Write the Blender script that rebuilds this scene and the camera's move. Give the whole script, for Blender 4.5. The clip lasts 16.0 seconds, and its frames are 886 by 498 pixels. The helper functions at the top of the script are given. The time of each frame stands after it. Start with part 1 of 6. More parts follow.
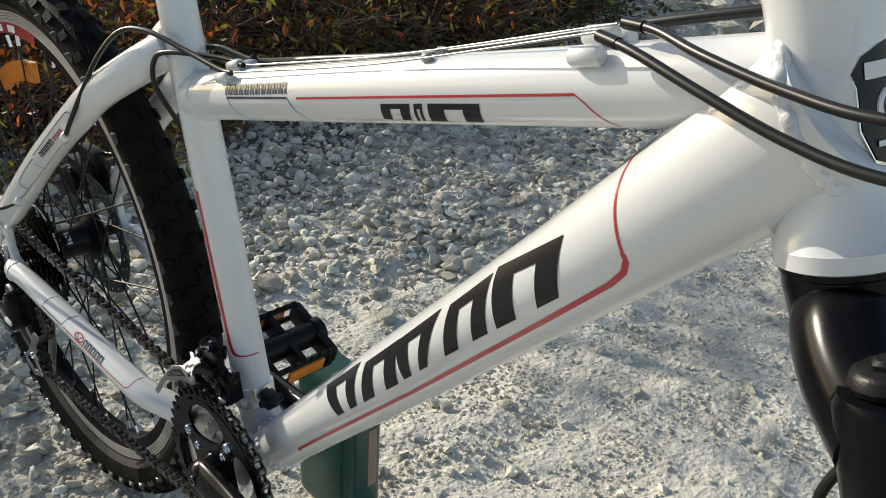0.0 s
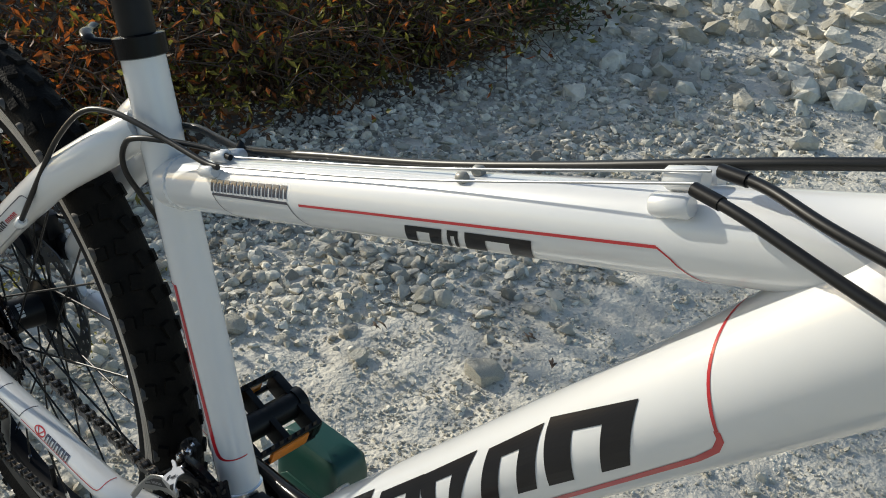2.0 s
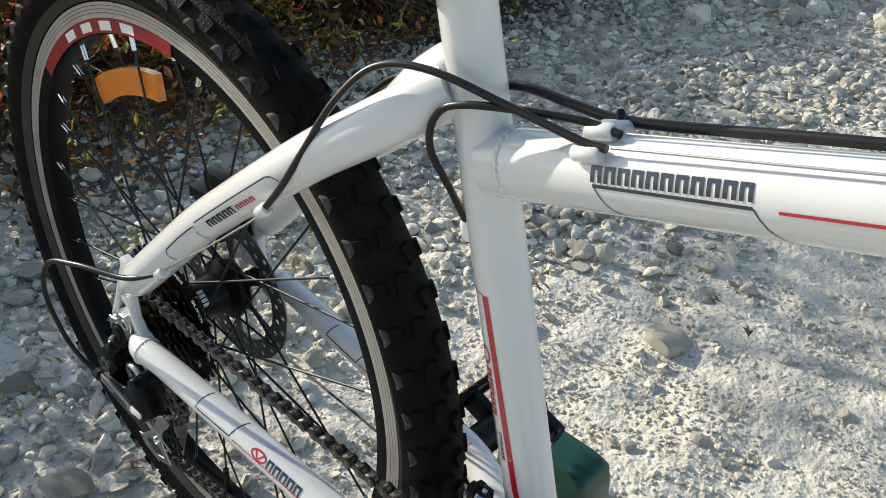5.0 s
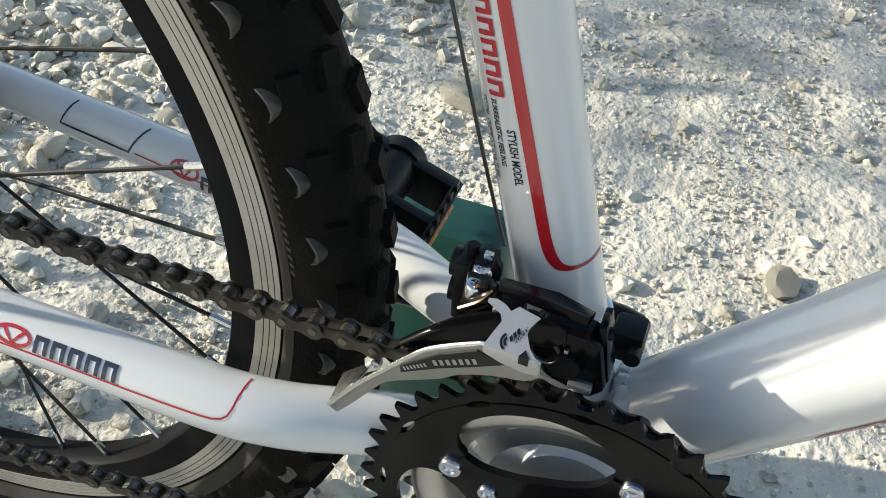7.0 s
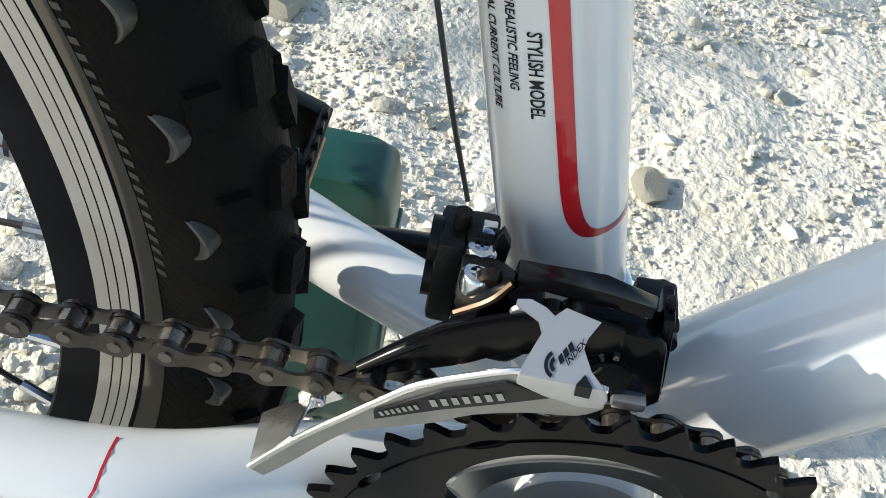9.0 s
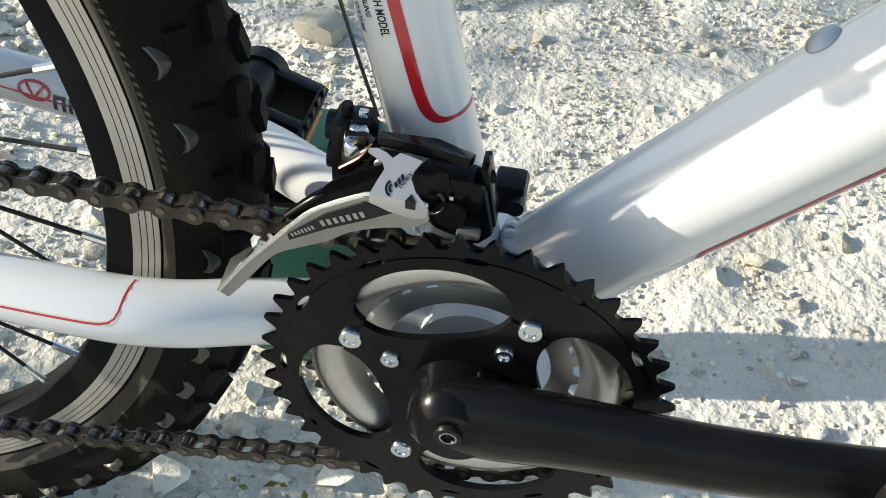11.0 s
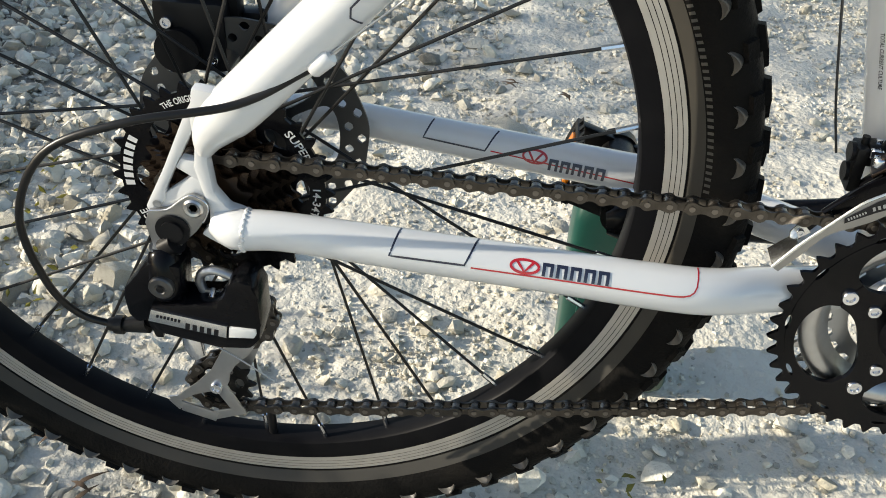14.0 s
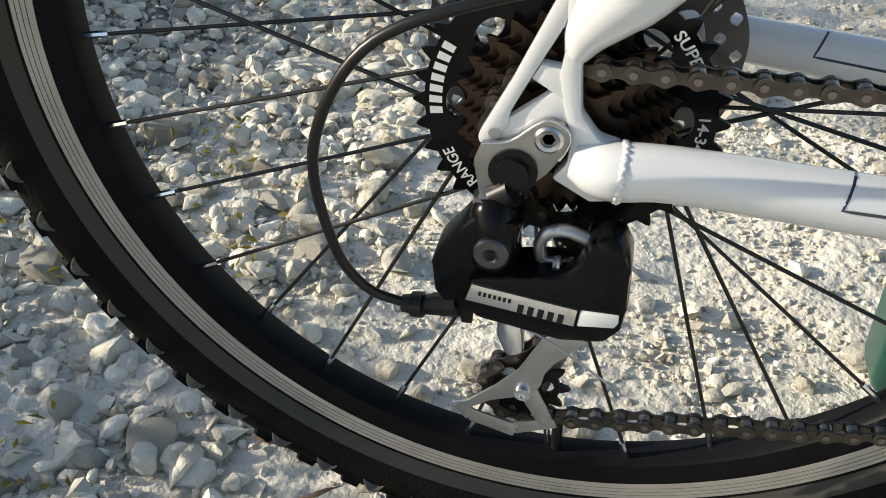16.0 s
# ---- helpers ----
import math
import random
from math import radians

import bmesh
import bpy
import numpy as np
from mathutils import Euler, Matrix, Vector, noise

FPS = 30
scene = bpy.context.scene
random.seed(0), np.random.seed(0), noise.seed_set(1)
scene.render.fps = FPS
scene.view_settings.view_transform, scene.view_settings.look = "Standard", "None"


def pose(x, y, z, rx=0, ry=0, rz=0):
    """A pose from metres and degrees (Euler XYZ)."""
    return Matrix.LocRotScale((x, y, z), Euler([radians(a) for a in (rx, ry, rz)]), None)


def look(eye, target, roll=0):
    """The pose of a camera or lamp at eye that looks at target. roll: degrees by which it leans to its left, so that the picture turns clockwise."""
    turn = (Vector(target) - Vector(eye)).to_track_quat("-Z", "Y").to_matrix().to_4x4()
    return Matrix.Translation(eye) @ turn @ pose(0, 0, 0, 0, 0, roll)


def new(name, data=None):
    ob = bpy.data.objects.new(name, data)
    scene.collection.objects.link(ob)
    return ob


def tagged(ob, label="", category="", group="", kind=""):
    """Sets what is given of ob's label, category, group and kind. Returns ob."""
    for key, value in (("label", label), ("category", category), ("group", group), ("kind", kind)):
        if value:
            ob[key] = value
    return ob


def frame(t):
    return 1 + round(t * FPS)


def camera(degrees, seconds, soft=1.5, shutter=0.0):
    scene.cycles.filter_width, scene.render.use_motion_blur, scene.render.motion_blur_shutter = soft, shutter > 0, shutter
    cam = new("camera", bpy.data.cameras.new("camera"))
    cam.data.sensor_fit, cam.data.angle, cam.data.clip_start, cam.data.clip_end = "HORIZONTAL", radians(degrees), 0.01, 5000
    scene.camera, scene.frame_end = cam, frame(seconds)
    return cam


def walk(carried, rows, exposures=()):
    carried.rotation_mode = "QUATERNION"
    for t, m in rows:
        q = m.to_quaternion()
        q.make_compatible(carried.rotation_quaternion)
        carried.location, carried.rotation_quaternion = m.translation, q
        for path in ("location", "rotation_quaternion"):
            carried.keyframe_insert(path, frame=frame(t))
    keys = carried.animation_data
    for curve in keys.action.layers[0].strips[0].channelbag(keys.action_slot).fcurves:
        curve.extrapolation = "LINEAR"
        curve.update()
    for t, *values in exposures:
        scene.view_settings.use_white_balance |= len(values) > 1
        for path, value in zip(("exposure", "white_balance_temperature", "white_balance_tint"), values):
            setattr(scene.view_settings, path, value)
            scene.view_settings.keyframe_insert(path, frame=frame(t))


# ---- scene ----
cam = camera(49.8, 16.0, soft=0.95)
PATH = [
    (0, (1.0573, -0.3998, 0.9233), (0.4378, 0.2200, 0.4416), 3.38),
    (0.5, (1.0441, -0.3890, 0.9178), (0.4139, 0.2058, 0.4187), 3.59),
    (1, (1.0229, -0.3957, 0.9160), (0.3782, 0.1705, 0.4024), 3.06),
    (1.5, (0.9850, -0.3878, 0.9365), (0.3421, 0.1865, 0.4297), 2.66),
    (2, (0.9402, -0.3635, 0.9608), (0.3707, 0.2945, 0.4681), 3.90),
    (2.5, (0.8949, -0.3426, 0.9746), (0.4025, 0.3384, 0.4325), 4.38),
    (3, (0.8425, -0.3472, 0.9608), (0.3656, 0.3331, 0.4043), 5.20),
    (3.5, (0.7957, -0.3615, 0.9387), (0.2682, 0.2787, 0.3801), 3.99),
    (4, (0.7517, -0.3744, 0.9225), (0.1874, 0.2283, 0.3584), 2.82),
    (4.2, (0.7373, -0.3798, 0.9215), (0.1659, 0.2168, 0.3580), 3.03),
    (6.3, (0.5157, -0.3253, 0.7635), (0.1119, 0.3796, 0.1804), 0.87),
    (6.5, (0.5039, -0.3123, 0.7334), (0.1574, 0.4071, 0.1313), 1.30),
    (7, (0.4455, -0.2761, 0.6344), (0.2154, 0.4299, -0.0354), 3.78),
    (7.5, (0.4190, -0.2494, 0.5940), (0.2757, 0.4667, -0.0891), 6.72),
    (8, (0.3903, -0.2270, 0.5724), (0.3152, 0.4818, -0.1290), 8.57),
    (8.5, (0.3789, -0.2028, 0.5611), (0.3646, 0.5022, -0.1479), 10.68),
    (9, (0.3706, -0.1912, 0.5604), (0.3773, 0.5048, -0.1576), 11.17),
    (9.5, (0.3874, -0.1954, 0.5579), (0.4116, 0.4982, -0.1620), 9.60),
    (9.7, (0.3978, -0.2030, 0.5586), (0.4080, 0.4888, -0.1634), 8.91),
    (11.8, (0.4627, -0.3990, 0.6573), (0.3090, 0.3485, 0.0110), 1.97),
    (12, (0.4539, -0.4267, 0.6699), (0.2898, 0.3306, 0.0379), 1.70),
    (12.5, (0.4133, -0.4761, 0.6827), (0.2598, 0.3127, 0.0876), 1.04),
    (13, (0.3322, -0.5052, 0.6769), (0.2453, 0.3067, 0.0996), 1.74),
    (13.5, (0.2379, -0.5175, 0.6646), (0.1568, 0.2835, 0.0714), 1.76),
    (14, (0.1817, -0.5198, 0.6613), (0.1128, 0.2827, 0.0686), 2.61),
    (14.5, (0.1244, -0.5201, 0.6584), (0.0616, 0.2787, 0.0601), 3.08),
    (15, (0.0598, -0.5085, 0.6444), (-0.0447, 0.2816, 0.0404), 2.57),
    (15.5, (0.0276, -0.4819, 0.6094), (-0.0934, 0.3057, 0.0051), 0.52),
    (16, (0.0281, -0.4139, 0.5432), (-0.1482, 0.3664, -0.0568), -0.97),
]
walk(cam, [(t, look(eye, target, roll)) for t, eye, target, roll in PATH], exposures=[(0.0, -0.06, 6950, 8), (0.6, -0.10, 6900, 8), (1.5, -0.10, 6750, 8), (2.3, -0.34, 6600, 7), (3.0, -0.37, 6600, 7), (4.2, 0.03, 6850, 8), (6.5, 0.38, 6850, 7), (7.5, 0.46, 6650, 7), (8.5, 0.68, 6500, 7), (9.5, 0.58, 6500, 7), (12.0, 0.58, 6950, 8), (13.0, 0.54, 6850, 8), (14.5, 0.36, 6950, 9), (16.0, 0.32, 7000, 10)])

# ---- daylight: a low sun behind the rear wheel, clear sky ----
SUN_ELEVATION, SUN_TO = 21.0, (-0.989, -0.15)
world = bpy.data.worlds.new("world")
scene.world = world
world.use_nodes = True
sky = world.node_tree.nodes.new("ShaderNodeTexSky")
sky.sky_type, sky.sun_disc = "NISHITA", False
sky.sun_elevation, sky.sun_rotation = radians(SUN_ELEVATION), math.atan2(SUN_TO[0], SUN_TO[1])
backing = world.node_tree.nodes["Background"]
world.node_tree.links.new(sky.outputs[0], backing.inputs[0])
backing.inputs[1].default_value = 0.16
lamp = bpy.data.lights.new("sun", "SUN")
lamp.energy, lamp.angle, lamp.color = 5.0, radians(0.5), (1.0, 0.945, 0.84)
sun = new("sun", lamp)
flat = Vector((SUN_TO[0], SUN_TO[1], 0)).normalized() * math.cos(radians(SUN_ELEVATION))
sun.matrix_world = look((0, 0, 0), -Vector((flat.x, flat.y, math.sin(radians(SUN_ELEVATION)))))


# ---- materials ----
def material(name, color, rough=0.5, metal=0.0, coat=0.0, vary=0.12, scale=40.0, bump=0.0, bump_scale=300.0, relief=0.003, spec=0.5, dirt=None, dirt_amount=0.3, dirt_scale=9.0, randomly=0.0):
    m = bpy.data.materials.new(name)
    m.use_nodes = True
    nt = m.node_tree
    bsdf = nt.nodes["Principled BSDF"]
    bsdf.inputs["Roughness"].default_value = rough
    bsdf.inputs["Metallic"].default_value = metal
    bsdf.inputs["Coat Weight"].default_value = coat
    bsdf.inputs["Coat Roughness"].default_value = 0.06
    bsdf.inputs["Specular IOR Level"].default_value = spec
    coord = nt.nodes.new("ShaderNodeTexCoord")
    fine = nt.nodes.new("ShaderNodeTexNoise")
    fine.inputs["Scale"].default_value, fine.inputs["Detail"].default_value = scale, 6.0
    nt.links.new(coord.outputs["Object"], fine.inputs["Vector"])
    ramp = nt.nodes.new("ShaderNodeMix")
    ramp.data_type = "RGBA"
    ramp.inputs[6].default_value = (*[c * (1 - vary) for c in color], 1)
    ramp.inputs[7].default_value = (*[min(1.0, c * (1 + vary)) for c in color], 1)
    nt.links.new(fine.outputs["Fac"], ramp.inputs[0])
    out = ramp.outputs[2]
    if randomly:
        info = nt.nodes.new("ShaderNodeObjectInfo")
        geo = nt.nodes.new("ShaderNodeNewGeometry")
        add = nt.nodes.new("ShaderNodeMath")
        add.operation = "ADD"
        nt.links.new(info.outputs["Random"], add.inputs[0])
        nt.links.new(geo.outputs["Random Per Island"], add.inputs[1])
        frac = nt.nodes.new("ShaderNodeMath")
        frac.operation = "FRACT"
        nt.links.new(add.outputs[0], frac.inputs[0])
        span = nt.nodes.new("ShaderNodeMapRange")
        span.inputs[3].default_value, span.inputs[4].default_value = 1 - randomly, 1 + randomly
        nt.links.new(frac.outputs[0], span.inputs[0])
        times = nt.nodes.new("ShaderNodeVectorMath")
        times.operation = "SCALE"
        nt.links.new(out, times.inputs[0])
        nt.links.new(span.outputs[0], times.inputs["Scale"])
        out = times.outputs[0]
    if dirt:
        big = nt.nodes.new("ShaderNodeTexNoise")
        big.inputs["Scale"].default_value, big.inputs["Detail"].default_value = dirt_scale, 8.0
        nt.links.new(coord.outputs["Object"], big.inputs["Vector"])
        cut = nt.nodes.new("ShaderNodeMapRange")
        cut.inputs[1].default_value, cut.inputs[2].default_value = 0.5, 0.72
        cut.inputs[4].default_value = dirt_amount
        nt.links.new(big.outputs["Fac"], cut.inputs[0])
        mix = nt.nodes.new("ShaderNodeMix")
        mix.data_type = "RGBA"
        mix.inputs[7].default_value = (*dirt, 1)
        nt.links.new(cut.outputs[0], mix.inputs[0])
        nt.links.new(out, mix.inputs[6])
        out = mix.outputs[2]
    nt.links.new(out, bsdf.inputs["Base Color"])
    if bump:
        grain = nt.nodes.new("ShaderNodeTexNoise")
        grain.inputs["Scale"].default_value, grain.inputs["Detail"].default_value = bump_scale, 8.0
        nt.links.new(coord.outputs["Object"], grain.inputs["Vector"])
        b = nt.nodes.new("ShaderNodeBump")
        b.inputs["Strength"].default_value, b.inputs["Distance"].default_value = bump, relief
        nt.links.new(grain.outputs["Fac"], b.inputs["Height"])
        nt.links.new(b.outputs[0], bsdf.inputs["Normal"])
    return m


WHITE = material("white_paint", (0.69, 0.695, 0.695), 0.3, coat=1.0, vary=0.02, dirt=(0.6, 0.57, 0.5), dirt_amount=0.06, dirt_scale=30)
WELD = material("white_weld", (0.71, 0.715, 0.71), 0.35, coat=0.8, vary=0.04, bump=0.4, bump_scale=260)
RED = material("red_decal", (0.46, 0.010, 0.018), 0.3, coat=0.8, vary=0.05)
# Shade on the rim sticker is put into this darker red.
SHADED_RED = material("shaded_red_sticker", (0.26, 0.012, 0.014), 0.4, vary=0.1)
BLACK_INK = material("black_decal", (0.007, 0.007, 0.009), 0.3, coat=0.1, vary=0.1, spec=0.3)
NAVY_INK = material("navy_decal", (0.015, 0.018, 0.04), 0.3, coat=0.8, vary=0.1)
PALE_INK = material("pale_print", (0.75, 0.75, 0.73), 0.45, vary=0.05)
RUBBER = material("tyre_rubber", (0.007, 0.0065, 0.006), 0.6, vary=0.3, scale=60, bump=0.3, bump_scale=400, dirt=(0.10, 0.085, 0.065), dirt_amount=0.07, dirt_scale=22, spec=0.06)
# Much paler than the tyre: sun glints are put into the lug colour.
LUG = material("sun_glint_lug_rubber", (0.085, 0.078, 0.068), 0.30, vary=0.3, scale=90, bump=0.1, spec=0.4)
HATCH = material("pale_bead_print", (0.085, 0.078, 0.068), 0.6, spec=0.12, vary=0.25)
BEAD = material("tyre_bead_rubber", (0.026, 0.023, 0.018), 0.6, vary=0.25, scale=50, dirt=(0.09, 0.075, 0.055), dirt_amount=0.28)
BLACK_PAINT = material("black_gloss", (0.004, 0.004, 0.005), 0.20, coat=0.05, vary=0.2, dirt=(0.06, 0.055, 0.05), dirt_amount=0.03, dirt_scale=35, spec=0.12)
BLACK_ALLOY = material("black_anodised", (0.008, 0.008, 0.009), 0.36, vary=0.2, dirt=(0.1, 0.09, 0.08), dirt_amount=0.06, dirt_scale=30, spec=0.2)
RIM_BLACK = material("black_rim", (0.006, 0.006, 0.007), 0.42, vary=0.2, dirt=(0.06, 0.055, 0.05), dirt_amount=0.05, dirt_scale=35, spec=0.07)
PLASTIC = material("black_plastic", (0.008, 0.008, 0.008), 0.36, spec=0.22, vary=0.2, bump=0.1, bump_scale=700, dirt=(0.1, 0.09, 0.08), dirt_amount=0.07, dirt_scale=28)
CABLE = material("cable_housing", (0.008, 0.008, 0.008), 0.35, vary=0.2, spec=0.35)
SILVER = material("silver_alloy", (0.80, 0.80, 0.79), 0.26, metal=1.0, vary=0.06, bump=0.05)
CAGE = material("dull_cage_steel", (0.33, 0.33, 0.325), 0.36, metal=0.9, vary=0.10, scale=160, bump=0.04)
PLATED = material("satin_plated_steel", (0.46, 0.46, 0.465), 0.34, metal=0.65, vary=0.06, scale=150, bump=0.04)
DISC = material("dark_disc_steel", (0.10, 0.10, 0.10), 0.42, metal=0.8, vary=0.15)
RIVET = material("dull_rivet_steel", (0.20, 0.18, 0.16), 0.3, metal=0.9, vary=0.2)
BRUSHED = material("brushed_aluminium", (0.50, 0.50, 0.50), 0.32, metal=1.0, vary=0.12, scale=160, bump=0.05)
GREY = material("grey_pressed_steel", (0.42, 0.43, 0.44), 0.38, metal=0.9, vary=0.08)
CHROME = material("zinc_plated_steel", (0.72, 0.74, 0.78), 0.18, metal=1.0, vary=0.05)
CHAIN = material("oily_chain_steel", (0.105, 0.094, 0.082), 0.28, metal=0.9, vary=0.3, scale=200, dirt=(0.03, 0.025, 0.02), dirt_amount=0.6, dirt_scale=80)
ROLLER = material("worn_chain_roller", (0.20, 0.175, 0.15), 0.26, metal=0.9, vary=0.35, scale=200)
BROWN = material("brown_steel_sprocket", (0.055, 0.038, 0.027), 0.27, metal=0.9, vary=0.3, scale=120)
SPOKE = material("black_spoke", (0.02, 0.02, 0.02), 0.4, metal=0.5, vary=0.1)
STRIPE = material("champagne_stripe", (0.46, 0.43, 0.385), 0.42, metal=0.35, vary=0.08, scale=90, dirt=(0.2, 0.18, 0.15), dirt_amount=0.3, dirt_scale=25)
AMBER = material("amber_reflector", (0.75, 0.22, 0.015), 0.25, coat=0.6, vary=0.15, scale=120, bump=0.4, bump_scale=600)
GREEN = material("dark_green_plastic", (0.008, 0.058, 0.044), 0.35, vary=0.1, dirt=(0.1, 0.11, 0.09), dirt_amount=0.3, dirt_scale=14)
STONE = material("limestone", (0.60, 0.57, 0.485), 0.9, vary=0.32, scale=45, bump=0.8, bump_scale=120, relief=0.006, randomly=0.44, dirt=(0.42, 0.35, 0.22), dirt_amount=0.55, dirt_scale=18, spec=0.25)
DUST = material("limestone_dust", (0.66, 0.625, 0.54), 0.95, vary=0.22, scale=14, bump=1.0, bump_scale=85, relief=0.008, dirt=(0.50, 0.45, 0.35), dirt_amount=0.55, dirt_scale=3.5, spec=0.2)
SOIL = material("brown_litter", (0.10, 0.065, 0.035), 0.95, vary=0.4, scale=30, bump=0.8, bump_scale=120)
BARK = material("twig_bark", (0.11, 0.075, 0.05), 0.9, vary=0.3, scale=60)


def leaf_material(name, color, randomly=0.35):
    m = material(name, color, 0.5, vary=0.25, scale=60, randomly=randomly)
    nt = m.node_tree
    bsdf = nt.nodes["Principled BSDF"]
    glow = nt.nodes.new("ShaderNodeBsdfTranslucent")
    mix = nt.nodes.new("ShaderNodeMixShader")
    mix.inputs[0].default_value = 0.55
    nt.links.new(bsdf.inputs["Base Color"].links[0].from_socket, glow.inputs[0])
    nt.links.new(bsdf.outputs[0], mix.inputs[1])
    nt.links.new(glow.outputs[0], mix.inputs[2])
    nt.links.new(mix.outputs[0], nt.nodes["Material Output"].inputs[0])
    return m


LEAF_RUST = leaf_material("rust_leaf", (0.36, 0.10, 0.02))
LEAF_GREEN = leaf_material("green_leaf", (0.20, 0.185, 0.035))
LEAF_DARK = leaf_material("dark_green_leaf", (0.06, 0.085, 0.025))
LEAF_BROWN = leaf_material("brown_leaf", (0.14, 0.07, 0.03))


# ---- mesh helpers ----
def link_mesh(name, verts, faces, mat, parent=None, label="", smooth=40):
    me = bpy.data.meshes.new(name)
    me.from_pydata([tuple(v) for v in verts], [], faces)
    me.materials.append(mat)
    if smooth:
        me.polygons.foreach_set("use_smooth", [True] * len(me.polygons))
        me.update()
        me.set_sharp_from_angle(angle=radians(smooth))
    ob = new(name, me)
    ob.parent = parent
    if label:
        ob["label"] = label
    return ob


def share(ob, m, parent=None):
    """One more object on the mesh of ob, at the pose m."""
    c = new(ob.name.split(".")[0], ob.data)
    c.parent = parent if parent else ob.parent
    c.matrix_basis = m
    return c


def join(*geo):
    verts, faces = [], []
    for v, f in geo:
        n = len(verts)
        verts += [tuple(p) for p in v]
        faces += [tuple(i + n for i in q) for q in f]
    return verts, faces


def smooth_path(points, n):
    """Catmull-Rom points through a list of tuples of any size."""
    p = [np.array(q, float) for q in points]
    p = [2 * p[0] - p[1]] + p + [2 * p[-1] - p[-2]]
    out = []
    for i in range(1, len(p) - 2):
        a, b, c, d = p[i - 1:i + 3]
        for k in range(n):
            u = k / n
            out.append(0.5 * (2 * b + (c - a) * u + (2 * a - 5 * b + 4 * c - d) * u * u + (3 * b - a - 3 * c + d) * u ** 3))
    out.append(p[-2])
    return out


def sweep(points, radii, seg=20, squash=1.0, flat=(0, 0, 1)):
    """A tube along points; radii one number or one a point; squash flattens it along the direction flat."""
    p = np.array([q[:3] for q in points], float)
    r = np.full(len(p), radii) if np.isscalar(radii) else np.array(radii, float)
    tan = np.gradient(p, axis=0)
    tan /= np.linalg.norm(tan, axis=1)[:, None]
    f = np.array(flat, float)
    a = f - (f @ tan[0]) * tan[0]
    if np.linalg.norm(a) < 1e-3:
        a = np.array([1.0, 0, 0]) - tan[0][0] * tan[0]
    a /= np.linalg.norm(a)
    verts, faces = [], []
    for i in range(len(p)):
        a = a - (a @ tan[i]) * tan[i]
        a /= np.linalg.norm(a)
        b = np.cross(tan[i], a)
        for k in range(seg):
            w = 2 * math.pi * k / seg
            verts.append(p[i] + r[i] * (squash * math.cos(w) * a + math.sin(w) * b))
    for i in range(len(p) - 1):
        for k in range(seg):
            j = (k + 1) % seg
            faces.append((i * seg + k, i * seg + j, (i + 1) * seg + j, (i + 1) * seg + k))
    faces.append(tuple(range(seg))[::-1])
    faces.append(tuple((len(p) - 1) * seg + k for k in range(seg)))
    return verts, faces


def rod(a, b, r, seg=14):
    return sweep([a, (np.array(a) + np.array(b)) / 2, b], r, seg)


def turned(profile, center, seg=96, axis="y", close=False):
    """A profile of (radius, along) turned about an axis through center."""
    verts, faces, n = [], [], len(profile)
    for k in range(seg):
        w = 2 * math.pi * k / seg
        for r, h in profile:
            if axis == "y":
                verts.append((center[0] + r * math.cos(w), center[1] + h, center[2] + r * math.sin(w)))
            else:
                verts.append((center[0] + r * math.cos(w), center[1] + r * math.sin(w), center[2] + h))
    for k in range(seg):
        j = (k + 1) % seg
        for i in range(n if close else n - 1):
            m = (i + 1) % n
            faces.append((k * n + i, k * n + m, j * n + m, j * n + i))
    return verts, faces


def annulus(inner, outer, y0, y1, center):
    """A flat ring in the xz plane, with radii listed round the circle, from y0 to y1."""
    n = len(outer)
    verts, faces = [], []
    for k in range(n):
        w = 2 * math.pi * k / n
        c, s = math.cos(w), math.sin(w)
        for r, y in ((inner[k], y0), (outer[k], y0), (outer[k], y1), (inner[k], y1)):
            verts.append((center[0] + r * c, center[1] + y, center[2] + r * s))
    for k in range(n):
        j = (k + 1) % n
        for i in range(4):
            m = (i + 1) % 4
            faces.append((4 * k + i, 4 * k + m, 4 * j + m, 4 * j + i))
    return verts, faces


def teeth(count, root, tip, samples=8, sharp=0.42):
    """Radii round a toothed wheel."""
    out = []
    for k in range(count * samples):
        u = abs((k / samples) % 1.0 - 0.5) * 2
        out.append(root + (tip - root) * max(0.0, min(1.0, (u - sharp) / (0.92 - sharp))))
    return out


def prism(poly, y0, y1, bevel=0.0, shear=0.0):
    """A polygon of (x, z) pushed from y0 to y1, with rounded edges. shear moves y with z."""
    bm = bmesh.new()
    z0 = poly[0][1]
    low = [bm.verts.new((x, y0 + shear * (z - z0), z)) for x, z in poly]
    high = [bm.verts.new((x, y1 + shear * (z - z0), z)) for x, z in poly]
    n = len(poly)
    bm.faces.new(low)
    bm.faces.new(high[::-1])
    for i in range(n):
        bm.faces.new((low[i], high[i], high[(i + 1) % n], low[(i + 1) % n]))
    bmesh.ops.recalc_face_normals(bm, faces=bm.faces)
    if bevel:
        bmesh.ops.bevel(bm, geom=list(bm.edges), offset=bevel, segments=2, affect="EDGES", profile=0.6, clamp_overlap=True)
    bmesh.ops.triangulate(bm, faces=[f for f in bm.faces if len(f.verts) > 4])
    bm.verts.ensure_lookup_table()
    verts = [tuple(v.co) for v in bm.verts]
    faces = [tuple(v.index for v in f.verts) for f in bm.faces]
    bm.free()
    return verts, faces


def box(x0, x1, y0, y1, z0, z1, bevel=0.002):
    return prism([(x0, z0), (x1, z0), (x1, z1), (x0, z1)], y0, y1, bevel)


